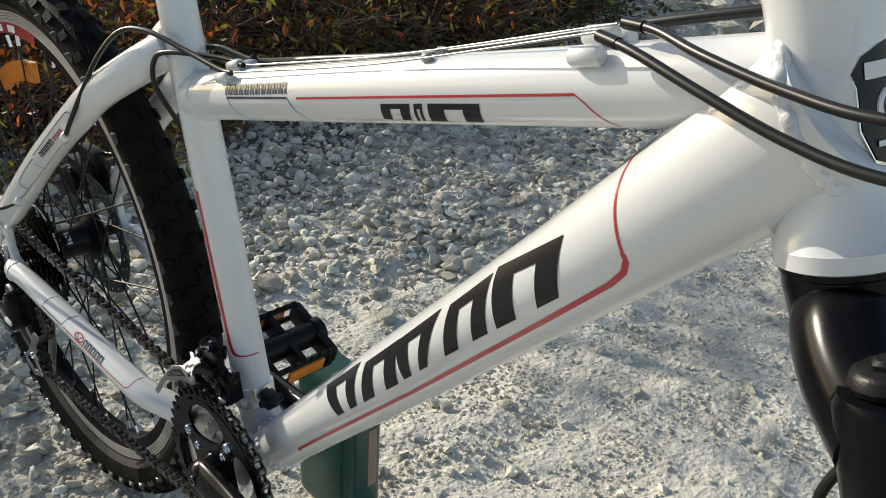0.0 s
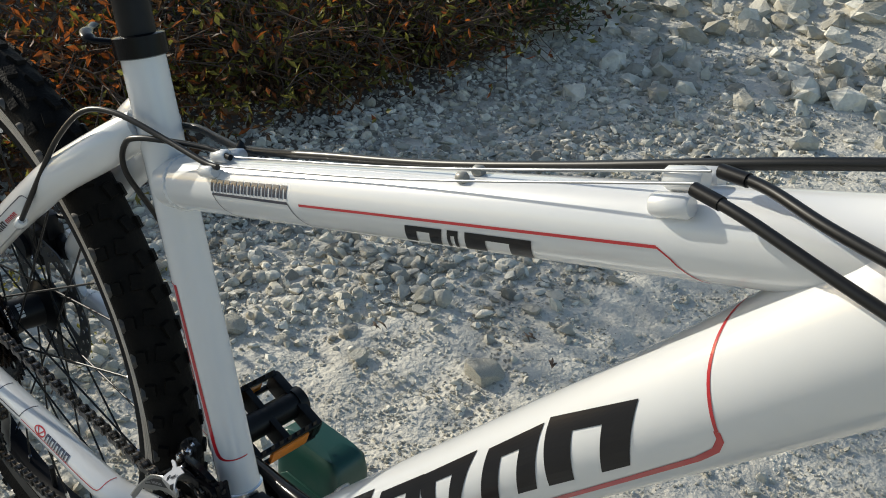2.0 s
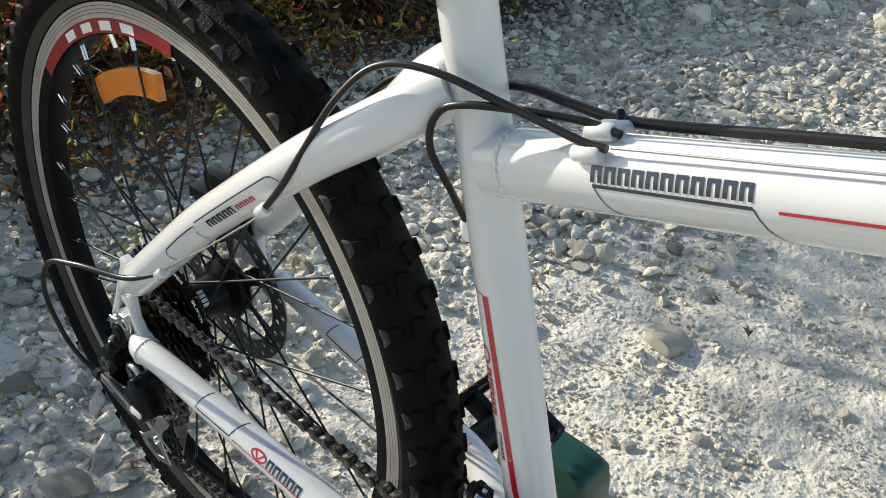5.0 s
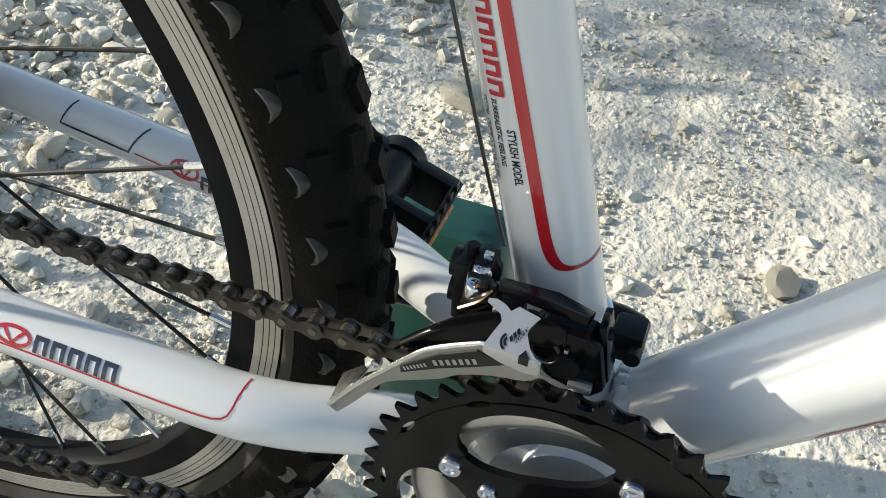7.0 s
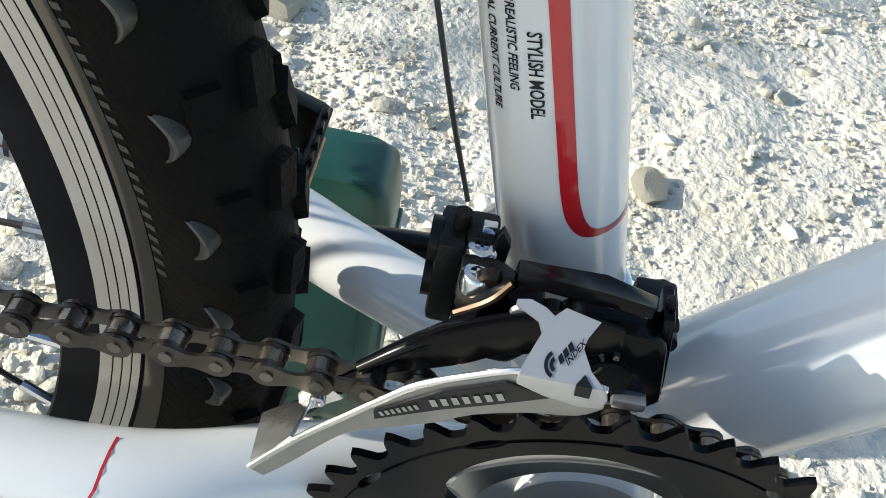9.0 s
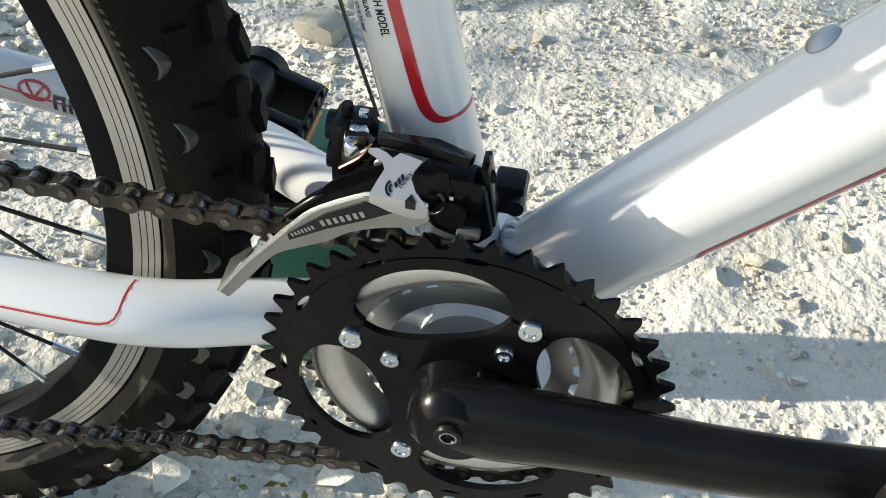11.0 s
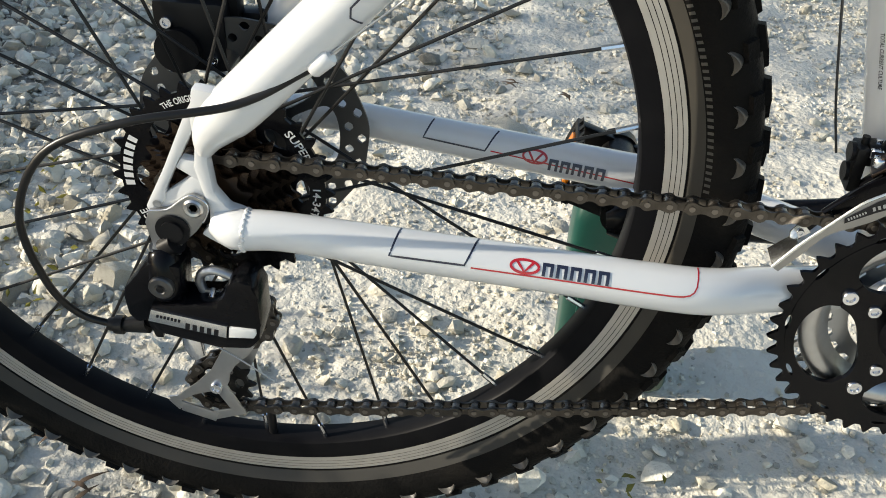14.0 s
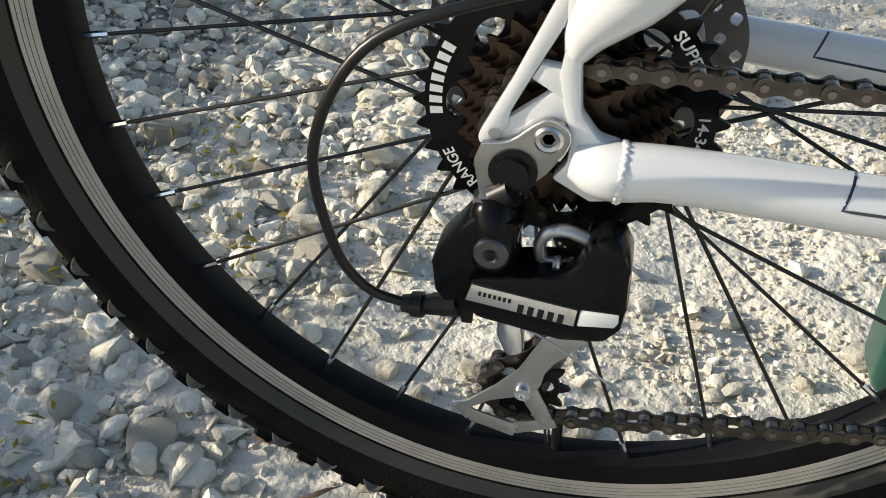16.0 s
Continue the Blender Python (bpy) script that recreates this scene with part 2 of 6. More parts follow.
def letters(text, size, spacing=1.0):
    """Flat writing as triangles, from its left end on the base line, and its width."""
    cu = bpy.data.curves.new("writing", "FONT")
    cu.body, cu.size, cu.space_character = text, size, spacing
    cu.resolution_u, cu.offset = 3, size * 0.018
    ob = bpy.data.objects.new("writing", cu)
    scene.collection.objects.link(ob)
    bpy.context.view_layer.update()
    me = bpy.data.meshes.new_from_object(ob.evaluated_get(bpy.context.evaluated_depsgraph_get()))
    verts, faces = [tuple(v.co[:2]) for v in me.vertices], [tuple(p.vertices) for p in me.polygons]
    bpy.data.objects.remove(ob)
    bpy.data.curves.remove(cu)
    bpy.data.meshes.remove(me)
    return verts, faces, max((v[0] for v in verts), default=0.0)


class Tube:
    """A straight tapered tube with places on its skin: along (metres from a) and turn (degrees; 0 faces the drive side, 90 upward)."""

    def __init__(self, a, b, ra, rb, flare_from=9.0, flare=0.0):
        self.flare_from, self.flare, self.skin = flare_from, flare, 0.0003
        self.bend = None
        self.a, self.b, self.ra, self.rb = np.array(a, float), np.array(b, float), ra, rb
        d = self.b - self.a
        self.length = np.linalg.norm(d)
        self.d = d / self.length
        n = np.cross(self.d, (0, 1, 0))
        n /= np.linalg.norm(n)
        if n[2] < -1e-6 or (abs(self.d[2]) > abs(self.d[0]) and n[0] < 0 and abs(self.d[2]) > 0.9):
            n = -n
        self.n = n
        u = np.cross(n, self.d)
        self.u = -u if u[1] > 0 else u

    def radius(self, s):
        return self.ra + (self.rb - self.ra) * s / self.length

    def swell(self, s):
        """How far the tube widens upward near its end."""
        return min(0.014, self.flare * max(0.0, (s - self.flare_from) / 0.1) ** 1.5)

    def at(self, s, turn, lift=0.0):
        w = math.radians(turn)
        if self.bend is not None:
            p, x = self.bend, (self.a + s * self.d)[0]
            c = np.array([np.interp(x, p[:, 0], p[:, i]) for i in (0, 1, 2, 3)])
            return c[:3] + (c[3] + lift) * (math.cos(w) * self.u + math.sin(w) * self.n)
        return self.a + s * self.d + self.swell(s) * self.n + (self.radius(s) + self.swell(s) + lift) * (math.cos(w) * self.u + math.sin(w) * self.n)

    def body(self, s0, s1, seg=40, steps=90):
        ss = [s0 + (s1 - s0) * i / steps for i in range(steps + 1)]
        return sweep([self.a + s * self.d + self.swell(s) * self.n for s in ss], [self.radius(s) + self.swell(s) for s in ss], seg)

    def line(self, path, width, lift=None, step=0.004):
        """A painted line along places (along, turn)."""
        lift = self.skin if lift is None else lift
        r = self.radius(path[0][0])
        q = [np.array((s, math.radians(t) * r)) for s, t in path]
        fine = []
        for a, b in zip(q, q[1:]):
            k = max(1, int(np.linalg.norm(b - a) / step))
            fine += [a + (b - a) * i / k for i in range(k)]
        fine = np.array(fine + [q[-1]])
        tan = np.gradient(fine, axis=0)
        tan /= np.linalg.norm(tan, axis=1)[:, None]
        nor = np.stack([-tan[:, 1], tan[:, 0]], 1) * width / 2
        verts, faces = [], []
        for p, m in zip(fine, nor):
            for e in (p + m, p - m):
                verts.append(self.at(e[0], math.degrees(e[1] / r), lift))
        for i in range(len(fine) - 1):
            faces.append((2 * i, 2 * i + 1, 2 * i + 3, 2 * i + 2))
        return verts, faces

    def ribbon(self, path, steps=6):
        """A painted band along places (along, turn, width) that swells and narrows."""
        r = self.radius(path[0][0])
        q = np.array(smooth_path([(s, math.radians(t) * r, w) for s, t, w in path], steps))
        tan = np.gradient(q[:, :2], axis=0)
        tan /= np.linalg.norm(tan, axis=1)[:, None]
        nor = np.stack([-tan[:, 1], tan[:, 0]], 1) * q[:, 2:3] / 2
        verts = []
        for p, m in zip(q[:, :2], nor):
            for k in (1, 0.5, 0, -0.5, -1):
                e = p + k * m
                verts.append(self.at(e[0], math.degrees(e[1] / r), self.skin))
        return verts, [(5 * i + j, 5 * i + j + 1, 5 * i + j + 6, 5 * i + j + 5) for i in range(len(q) - 1) for j in range(4)]

    def patch(self, corners, lift=0.0002, nx=6, ny=8):
        """A painted area between four places (along, turn), in order round it."""
        (a, b, c, d) = [np.array(q, float) for q in corners]
        verts, faces = [], []
        for i in range(nx + 1):
            for j in range(ny + 1):
                u, v = i / nx, j / ny
                s, t = (a * (1 - u) + b * u) * (1 - v) + (d * (1 - u) + c * u) * v
                verts.append(self.at(s, t, lift))
        for i in range(nx):
            for j in range(ny):
                k = i * (ny + 1) + j
                faces.append((k, k + ny + 1, k + ny + 2, k + 1))
        return verts, faces

    def writing(self, text, s, turn, height, along, lift=0.00025, reverse=False):
        """Writing that runs along the tube over the length along."""
        v, f, w = letters(text, height * 1.4)
        k = along / w
        r = self.radius(s)
        sign = -1 if reverse else 1
        return [self.at(s + sign * x * k, turn + math.degrees(y / r), lift) for x, y in v], f


def welded(geo):
    """The same mesh with touching corners made one."""
    index, order, faces = {}, [], []
    remap = []
    for v in geo[0]:
        key = tuple(round(float(c), 5) for c in v)
        if key not in index:
            index[key] = len(order)
            order.append(v)
        remap.append(index[key])
    for q in geo[1]:
        face = tuple(dict.fromkeys(remap[i] for i in q))
        if len(face) > 2:
            faces.append(face)
    return order, faces


def mirrored(geo):
    return [(x, -y, z) for x, y, z in geo[0]], [tuple(reversed(q)) for q in geo[1]]


def thing(name, label, category, at=(0, 0, 0), group=""):
    e = new(name)
    e.empty_display_size = 0.05
    e.location = at
    return tagged(e, label, category, group)

# ---- ground ----
def lattice(ix, iy, seed):
    h = (ix * 374761393 + iy * 668265263 + seed * 974634777) & 0x7FFFFFFF
    h = ((h ^ (h >> 13)) * 1274126177) & 0x7FFFFFFF
    return ((h ^ (h >> 16)) & 0xFFFF) / 65535.0


def rough(x, y, scale, seed, octaves=3):
    """Smooth noise from -1 to 1 over arrays of places."""
    total, gain = np.zeros_like(x), 1.0
    for o in range(octaves):
        u, v = x / scale, y / scale
        ix, iy = np.floor(u).astype(np.int64), np.floor(v).astype(np.int64)
        fx, fy = u - ix, v - iy
        fx, fy = fx * fx * (3 - 2 * fx), fy * fy * (3 - 2 * fy)
        a, b = lattice(ix, iy, seed + o), lattice(ix + 1, iy, seed + o)
        c, d = lattice(ix, iy + 1, seed + o), lattice(ix + 1, iy + 1, seed + o)
        total += gain * (2 * ((a * (1 - fx) + b * fx) * (1 - fy) + (c * (1 - fx) + d * fx) * fy) - 1)
        gain, scale = gain * 0.5, scale * 0.5
    return total / 1.75


def step(a, b, x):
    u = np.clip((x - a) / (b - a), 0, 1)
    return u * u * (3 - 2 * u)


def height(x, y):
    near = np.exp(-(x * x + y * y) / 0.03)
    calm = step(5.0, 2.0, np.hypot(x, y - 0.8))
    z = calm * (0.016 * rough(x, y, 0.5, 3) + 0.011 * rough(x, y, 0.10, 9) * (1 - near)) - 0.004
    wave = 0.35 * rough(x, y, 1.6, 61) * step(12.0, 5.0, np.hypot(x, y))
    z += 0.30 * step(-0.9, -2.6, x + wave * step(-0.6, -1.4, x)) * step(-3.2, -1.0, y) + 0.40 * step(2.3, 4.2, y - 0.4 * x + wave) * step(1.8, -0.2, x)
    return z - near * (0.016 * rough(x, y, 0.5, 3))


def fast_mesh(name, verts, faces, mat, smooth=True):
    """A mesh from arrays; all faces have as many corners as the rows of faces."""
    me = bpy.data.meshes.new(name)
    m, k = faces.shape
    me.vertices.add(len(verts))
    me.vertices.foreach_set("co", verts.astype(np.float32).ravel())
    me.loops.add(m * k)
    me.loops.foreach_set("vertex_index", faces.astype(np.int32).ravel())
    me.polygons.add(m)
    me.polygons.foreach_set("loop_start", np.arange(0, m * k, k, dtype=np.int32))
    me.polygons.foreach_set("use_smooth", np.full(m, smooth))
    me.materials.append(mat)
    me.update(calc_edges=True)
    me.validate()
    return me


def spread(lo, hi, fine, far):
    inner = np.arange(lo, hi + fine / 2, fine)
    grow = fine * 1.28 ** np.arange(1, 60)
    out = np.cumsum(grow)
    out = out[out < far]
    return np.concatenate([lo - out[::-1], inner, hi + out])


def make_ground():
    xs, ys = spread(-1.3, 1.5, 0.010, 900), spread(-0.4, 2.4, 0.010, 900)
    gx, gy = np.meshgrid(xs, ys, indexing="ij")
    gz = height(gx, gy)
    fine = step(3.0, 1.5, np.hypot(gx, gy - 0.8))
    gz += fine * (0.0050 * rough(gx, gy, 0.06, 21, 2) + 0.0030 * np.abs(rough(gx, gy, 0.028, 22, 2)))
    verts = np.stack([gx, gy, gz], -1).reshape(-1, 3)
    n, m = gx.shape
    i = (np.arange(n - 1)[:, None] * m + np.arange(m - 1)[None]).ravel()
    ob = new("ground", fast_mesh("ground", verts, np.stack([i, i + m, i + m + 1, i + 1], 1), DUST))
    tagged(ob, "pale limestone dust and gravel, trodden flat", "ground", kind="structure")


def soil_in_dust():
    """Brown leaf litter where the bushes stand."""
    nt = DUST.node_tree
    bsdf = nt.nodes["Principled BSDF"]
    pale = bsdf.inputs["Base Color"].links[0].from_socket
    coord = nt.nodes.new("ShaderNodeTexCoord")
    shift = nt.nodes.new("ShaderNodeMapping")
    shift.vector_type = "TEXTURE"
    shift.inputs["Location"].default_value = (-1.85, 0.85, 0.3)
    shift.inputs["Scale"].default_value = (1.32, 1.85, 2.0)
    nt.links.new(coord.outputs["Object"], shift.inputs["Vector"])
    far = nt.nodes.new("ShaderNodeVectorMath")
    far.operation = "LENGTH"
    nt.links.new(shift.outputs[0], far.inputs[0])
    edge = nt.nodes.new("ShaderNodeTexNoise")
    edge.inputs["Scale"].default_value, edge.inputs["Detail"].default_value = 3.0, 8.0
    nt.links.new(coord.outputs["Object"], edge.inputs["Vector"])
    add = nt.nodes.new("ShaderNodeMath")
    add.operation = "MULTIPLY_ADD"
    add.inputs[1].default_value = 0.7
    nt.links.new(edge.outputs["Fac"], add.inputs[0])
    nt.links.new(far.outputs["Value"], add.inputs[2])
    cut = nt.nodes.new("ShaderNodeMapRange")
    cut.inputs[1].default_value, cut.inputs[2].default_value = 1.20, 1.42
    cut.inputs[3].default_value, cut.inputs[4].default_value = 0.85, 0.0
    nt.links.new(add.outputs[0], cut.inputs[0])
    mix = nt.nodes.new("ShaderNodeMix")
    mix.data_type = "RGBA"
    mix.inputs[7].default_value = (0.075, 0.05, 0.03, 1)
    nt.links.new(cut.outputs[0], mix.inputs[0])
    nt.links.new(pale, mix.inputs[6])
    nt.links.new(mix.outputs[2], bsdf.inputs["Base Color"])


soil_in_dust()
make_ground()


# ---- stones ----
def ball(level):
    bm = bmesh.new()
    bmesh.ops.create_icosphere(bm, subdivisions=level, radius=1.0)
    v = np.array([p.co[:] for p in bm.verts])
    f = np.array([[p.index for p in q.verts] for q in bm.faces])
    bm.free()
    return v, f


def stone_shapes(level, count, cuts, rng):
    """Lumps with flat broken faces."""
    base, faces = ball(level)
    shapes = []
    for _ in range(count):
        v = base.copy()
        for k in (1.3, 2.4, 4.5):
            wave, turn = rng.standard_normal((3, 3)) * k, rng.uniform(0, 6.3, 3)
            v = v * (1 + 0.22 / k * np.sin(base @ wave + turn).sum(1, keepdims=True) / 1.7)
        for _ in range(cuts):
            n = rng.standard_normal(3)
            n /= np.linalg.norm(n)
            over = np.maximum(v @ n - rng.uniform(0.38, 0.75), 0)
            v = v - over[:, None] * n
        v = v * rng.uniform((0.8, 0.65, 0.45), (1.25, 1.0, 0.8))
        shapes.append(v / np.abs(v).max())
    return shapes, faces


def turns(n, rng):
    q = rng.standard_normal((n, 4))
    q /= np.linalg.norm(q, axis=1)[:, None]
    w, x, y, z = q.T
    return np.stack([1 - 2 * (y * y + z * z), 2 * (x * y - z * w), 2 * (x * z + y * w), 2 * (x * y + z * w), 1 - 2 * (x * x + z * z), 2 * (y * z - x * w), 2 * (x * z - y * w), 2 * (y * z + x * w), 1 - 2 * (x * x + y * y)], 1).reshape(-1, 3, 3)


def stoniness(x, y):
    """1 where coarse stones lie, 0 on the trodden fines."""
    s = step(0.02, -0.32, x + 0.16 * rough(x, y, 0.35, 31) - 0.24 * step(0.45, 0.8, y))
    s = np.maximum(s, step(2.1, 2.7, y - 0.25 * x))
    return np.maximum(s, 0.55 * step(0.30, 0.05, y + 0.12 * rough(x, y, 0.3, 37)) * step(0.6, 0.1, x))


def littered(x, y):
    """1 under the bushes, where leaves and soil cover the stones."""
    edge = -0.62 - 0.14 * step(0.45, 1.0, y) + 0.12 * rough(x, y, 0.3, 71)
    return step(edge, edge - 0.2, x) * step(2.7, 2.3, y)


def scatter(name, label, count, area, size, level, cuts, seed, chance, sink=0.3, fade=0.5, smooth=False):
    rng = np.random.default_rng(seed)
    x0, x1, y0, y1 = area
    x, y = rng.uniform(x0, x1, count), rng.uniform(y0, y1, count)
    inset = np.minimum(np.minimum(x - x0, x1 - x), np.minimum(y - y0, y1 - y)) + 0.10 * rough(x, y, 0.3, seed)
    keep = rng.uniform(0, 1, count) < chance(x, y) * step(0.0, fade, inset)
    x, y = x[keep], y[keep]
    n = len(x)
    r = size[0] * (size[1] / size[0]) ** (rng.uniform(0, 1, n) ** 1.7)
    shapes, faces = stone_shapes(level, 10, cuts, rng)
    which = rng.integers(0, len(shapes), n)
    v = np.array(shapes)[which] * r[:, None, None]
    v = np.einsum("nij,nkj->nki", turns(n, rng), v)
    v[:, :, 2] *= 0.75
    v += np.stack([x, y, height(x, y) + r * (0.5 - sink)], 1)[:, None, :]
    k = v.shape[1]
    f = faces[None] + (np.arange(n) * k)[:, None, None]
    me = fast_mesh(name, v.reshape(-1, 3), f.reshape(-1, 3), STONE, smooth=smooth)
    if smooth:
        me.set_sharp_from_angle(angle=radians(38))
    return tagged(new(name, me), label, "gravel", kind="stuff")


scatter("coarse_gravel", "loose pale limestone rubble with broken faces", 32000, (-2.4, 0.9, -1.0, 2.4), (0.007, 0.023), 2, 9, 5, lambda x, y: stoniness(x, y) ** 1.5 * 0.95 * (1 - 0.75 * littered(x, y)), 0.2, smooth=True)
scatter("rubble_heap", "bank of pale limestone rubble behind the track", 11000, (-2.2, 3.9, 1.7, 5.2), (0.018, 0.075), 1, 7, 6, lambda x, y: stoniness(x, y) * 0.8, fade=1.2)
scatter("medium_gravel", "angular limestone gravel pressed into dust", 46000, (-2.0, 2.1, -1.0, 3.0), (0.004, 0.014), 1, 5, 7, lambda x, y: 0.20 + 0.75 * stoniness(x, y) * (0.4 + 0.6 * (rough(x, y, 0.2, 43) > -0.2)), 0.25, smooth=True)
scatter("fine_gravel", "fine limestone chippings on pale dust", 118000, (-1.1, 1.8, -0.7, 2.4), (0.0016, 0.0052), 0, 0, 8, lambda x, y: 0.18 + 0.5 * (rough(x, y, 0.16, 47) > 0.05), 0.2)

scatter("loose_grit", "sharp limestone grit lying loose on dust", 95000, (-0.9, 1.3, -0.6, 1.8), (0.0014, 0.0042), 0, 0, 9, lambda x, y: 0.18 + 0.35 * (rough(x, y, 0.11, 53) > 0.0), 0.05)
scatter("strewn_stones", "sparse limestone pieces strewn over the dusty lot", 16000, (-7.0, 7.0, -6.0, 8.0), (0.008, 0.034), 0, 0, 10, lambda x, y: 0.75 * step(7.0, 1.5, np.hypot(x, y - 0.8)) * step(1.2, 2.4, np.hypot(x, y - 0.8)), 0.2, 1.5)


def big_stones():
    """Single stones large enough to pick up."""
    rng = np.random.default_rng(77)
    shapes, faces = stone_shapes(3, 9, 12, rng)
    meshes = []
    for s in shapes:
        me = fast_mesh("stone", s, faces, STONE)
        me.set_sharp_from_angle(angle=radians(32))
        meshes.append(me)
    placed = []
    for k in range(1400):
        x, y = rng.uniform(-1.25, 0.5), rng.uniform(-0.55, 1.5)
        r = rng.uniform(0.018, 0.036) if y < 0.45 else rng.uniform(0.012, 0.024)
        if float(stoniness(np.array([x]), np.array([y]))[0]) < rng.uniform(0.35, 1.0) or rng.uniform() < 0.7 * float(littered(np.array([x]), np.array([y]))[0]) or abs(y) < 0.05 + r and -0.2 < x < 0.2:
            continue
        if 0.15 < x < 0.45 and 0.0 < y < 0.28:
            continue
        if any((x - a) ** 2 + (y - b) ** 2 < (0.75 * (r + c)) ** 2 for a, b, c in placed):
            continue
        placed.append((x, y, r))
        if len(placed) > 235:
            break
    # one single stone lies beside the track
    placed += [(0.16, 0.66, 0.036), (0.55, 0.47, 0.026), (-0.02, 0.55, 0.024)]
    for x, y, r in placed:
        ob = new("stone", meshes[rng.integers(0, len(meshes))])
        z = float(height(np.array([x]), np.array([y]))[0])
        ob.matrix_basis = Matrix.LocRotScale((x, y, z + r * 0.22), Euler(tuple(rng.uniform(-0.4, 0.4, 2)) + (rng.uniform(0, 6.3),)), (r, r, r * rng.uniform(0.7, 0.95)))
        tagged(ob, "pale angular limestone lump lying in gravel", "stone", "loose stones on the gravel")


big_stones()


# ---- bushes behind the rear wheel ----
def leaf_cloud(rng, centers, spread_by, count, size):
    """Small folded leaves round twig ends."""
    c = centers[rng.integers(0, len(centers), count)] + rng.normal(0, spread_by, (count, 3))
    c = c[c[:, 2] > 0.02]
    n = len(c)
    m = turns(n, rng)
    L, W = size * rng.uniform(0.6, 1.3, n), size * rng.uniform(0.25, 0.5, n)
    zero = np.zeros(n)
    pts = np.stack([np.stack([-L, zero, zero], 1), np.stack([zero, -W, 0.25 * W], 1), np.stack([L, zero, -0.2 * L], 1), np.stack([zero, W, 0.25 * W], 1)], 1) * 0.5
    v = np.einsum("nij,nkj->nki", m, pts) + c[:, None, :]
    i = np.arange(n)[:, None] * 4
    return v.reshape(-1, 3), np.concatenate([i + np.array([[0, 1, 2]]), i + np.array([[0, 2, 3]])])


def bush(at, tall, wide, seed, mats, leaves, size, label, bare=0.0):
    rng = np.random.default_rng(seed)
    root = thing("bush", label, "bush", (at[0], at[1], float(height(np.array([at[0]]), np.array([at[1]]))[0])), "bushes along the bank")
    tips, stems = [], []
    for k in range(14):
        a, lean = rng.uniform(0, 6.28), rng.uniform(0.15, 1.0) * wide
        top = np.array([lean * math.cos(a), lean * math.sin(a), tall * rng.uniform(0.55, 1.0)])
        base = np.array([0.06 * math.cos(a), 0.06 * math.sin(a), -0.02])
        bend = (base + top) / 2 + rng.normal(0, 0.05, 3)
        path = smooth_path([base, bend, top], 5)
        stems.append(sweep(path, list(np.linspace(0.007, 0.002, len(path))), 5))
        for p in path[2:]:
            tips.append(p)
            for _ in range(3):
                tip = p + rng.normal(0, 0.11, 3) * (1, 1, 0.7)
                tips.append(tip)
                stems.append(sweep([p, (p + tip) / 2 + rng.normal(0, 0.01, 3), tip], [0.002, 0.0015, 0.001], 4))
    v, f = join(*stems)
    tagged(link_mesh("stem", v, f, BARK, root), "thin brown twigs", kind="stuff")
    tips = np.array(tips)
    tips = tips[tips[:, 2] > bare * tall]
    for name, mat, part_of in mats:
        v, f = leaf_cloud(rng, tips, 0.045, int(leaves * part_of), size)
        ob = new("foliage", fast_mesh("foliage", v, f, mat, smooth=False))
        ob.parent = root
        tagged(ob, name, kind="stuff")


RUSTY = [("rust-red autumn leaves", LEAF_RUST, 0.5), ("dry brown leaves", LEAF_BROWN, 0.35), ("dull green leaves", LEAF_GREEN, 0.15)]
MIXED = [("dull green leaves", LEAF_GREEN, 0.5), ("dry brown leaves", LEAF_BROWN, 0.3), ("rust-red autumn leaves", LEAF_RUST, 0.2)]
DEEP = [("dark green leaves", LEAF_DARK, 0.75), ("dull green leaves", LEAF_GREEN, 0.25)]
bush((-1.24, 0.32), 0.20, 0.40, 11, RUSTY, 1300, 0.035, "rust-red autumn bush with thin twigs on the bank")
bush((-1.32, 0.80), 0.19, 0.40, 12, RUSTY, 1300, 0.035, "rust-red and brown autumn bush on the bank")
bush((-1.28, 1.45), 0.24, 0.38, 13, MIXED, 1500, 0.032, "low bush in green and brown leaf")
bush((-1.80, 0.55), 0.26, 0.40, 14, MIXED, 1200, 0.036, "bush with green and rust leaves")
bush((-1.75, 1.15), 0.28, 0.42, 15, DEEP, 1500, 0.034, "dark green bush on the bank")
bush((-1.45, 2.05), 0.42, 0.42, 16, DEEP, 2200, 0.034, "dark green low bush beside the rubble heap")
bush((-1.32, -0.32), 0.52, 0.34, 17, RUSTY, 2600, 0.036, "rust-red autumn bush at the track's edge")
# Added out of view so that its shadow falls on the stones by the tyre.
bush((-1.20, -0.16), 0.33, 0.16, 23, RUSTY, 1500, 0.034, "unseen rust-red bush added to shade the edge of the gravel")
bush((-1.06, 1.25), 0.20, 0.26, 24, MIXED, 1100, 0.032, "low bush in green and brown leaf at the track")
bush((-1.00, 1.75), 0.23, 0.28, 25, MIXED, 1300, 0.032, "low green and rust bush at the track")
bush((-1.05, 2.20), 0.26, 0.30, 26, DEEP, 1500, 0.032, "low dark green bush at the track")
bush((-2.20, 1.85), 0.50, 0.50, 18, DEEP, 2600, 0.036, "dark green bush behind the others")
bush((-2.35, 1.15), 0.50, 0.50, 19, MIXED, 2200, 0.038, "tall bush with green and brown leaves")

# Added out of view: its raised leaves throw dappled shade over the track.
bush((-3.40, 0.45), 1.42, 0.50, 20, MIXED, 900, 0.05, "unseen tall bush added to dapple the ground, leaves at its top only", 0.72)


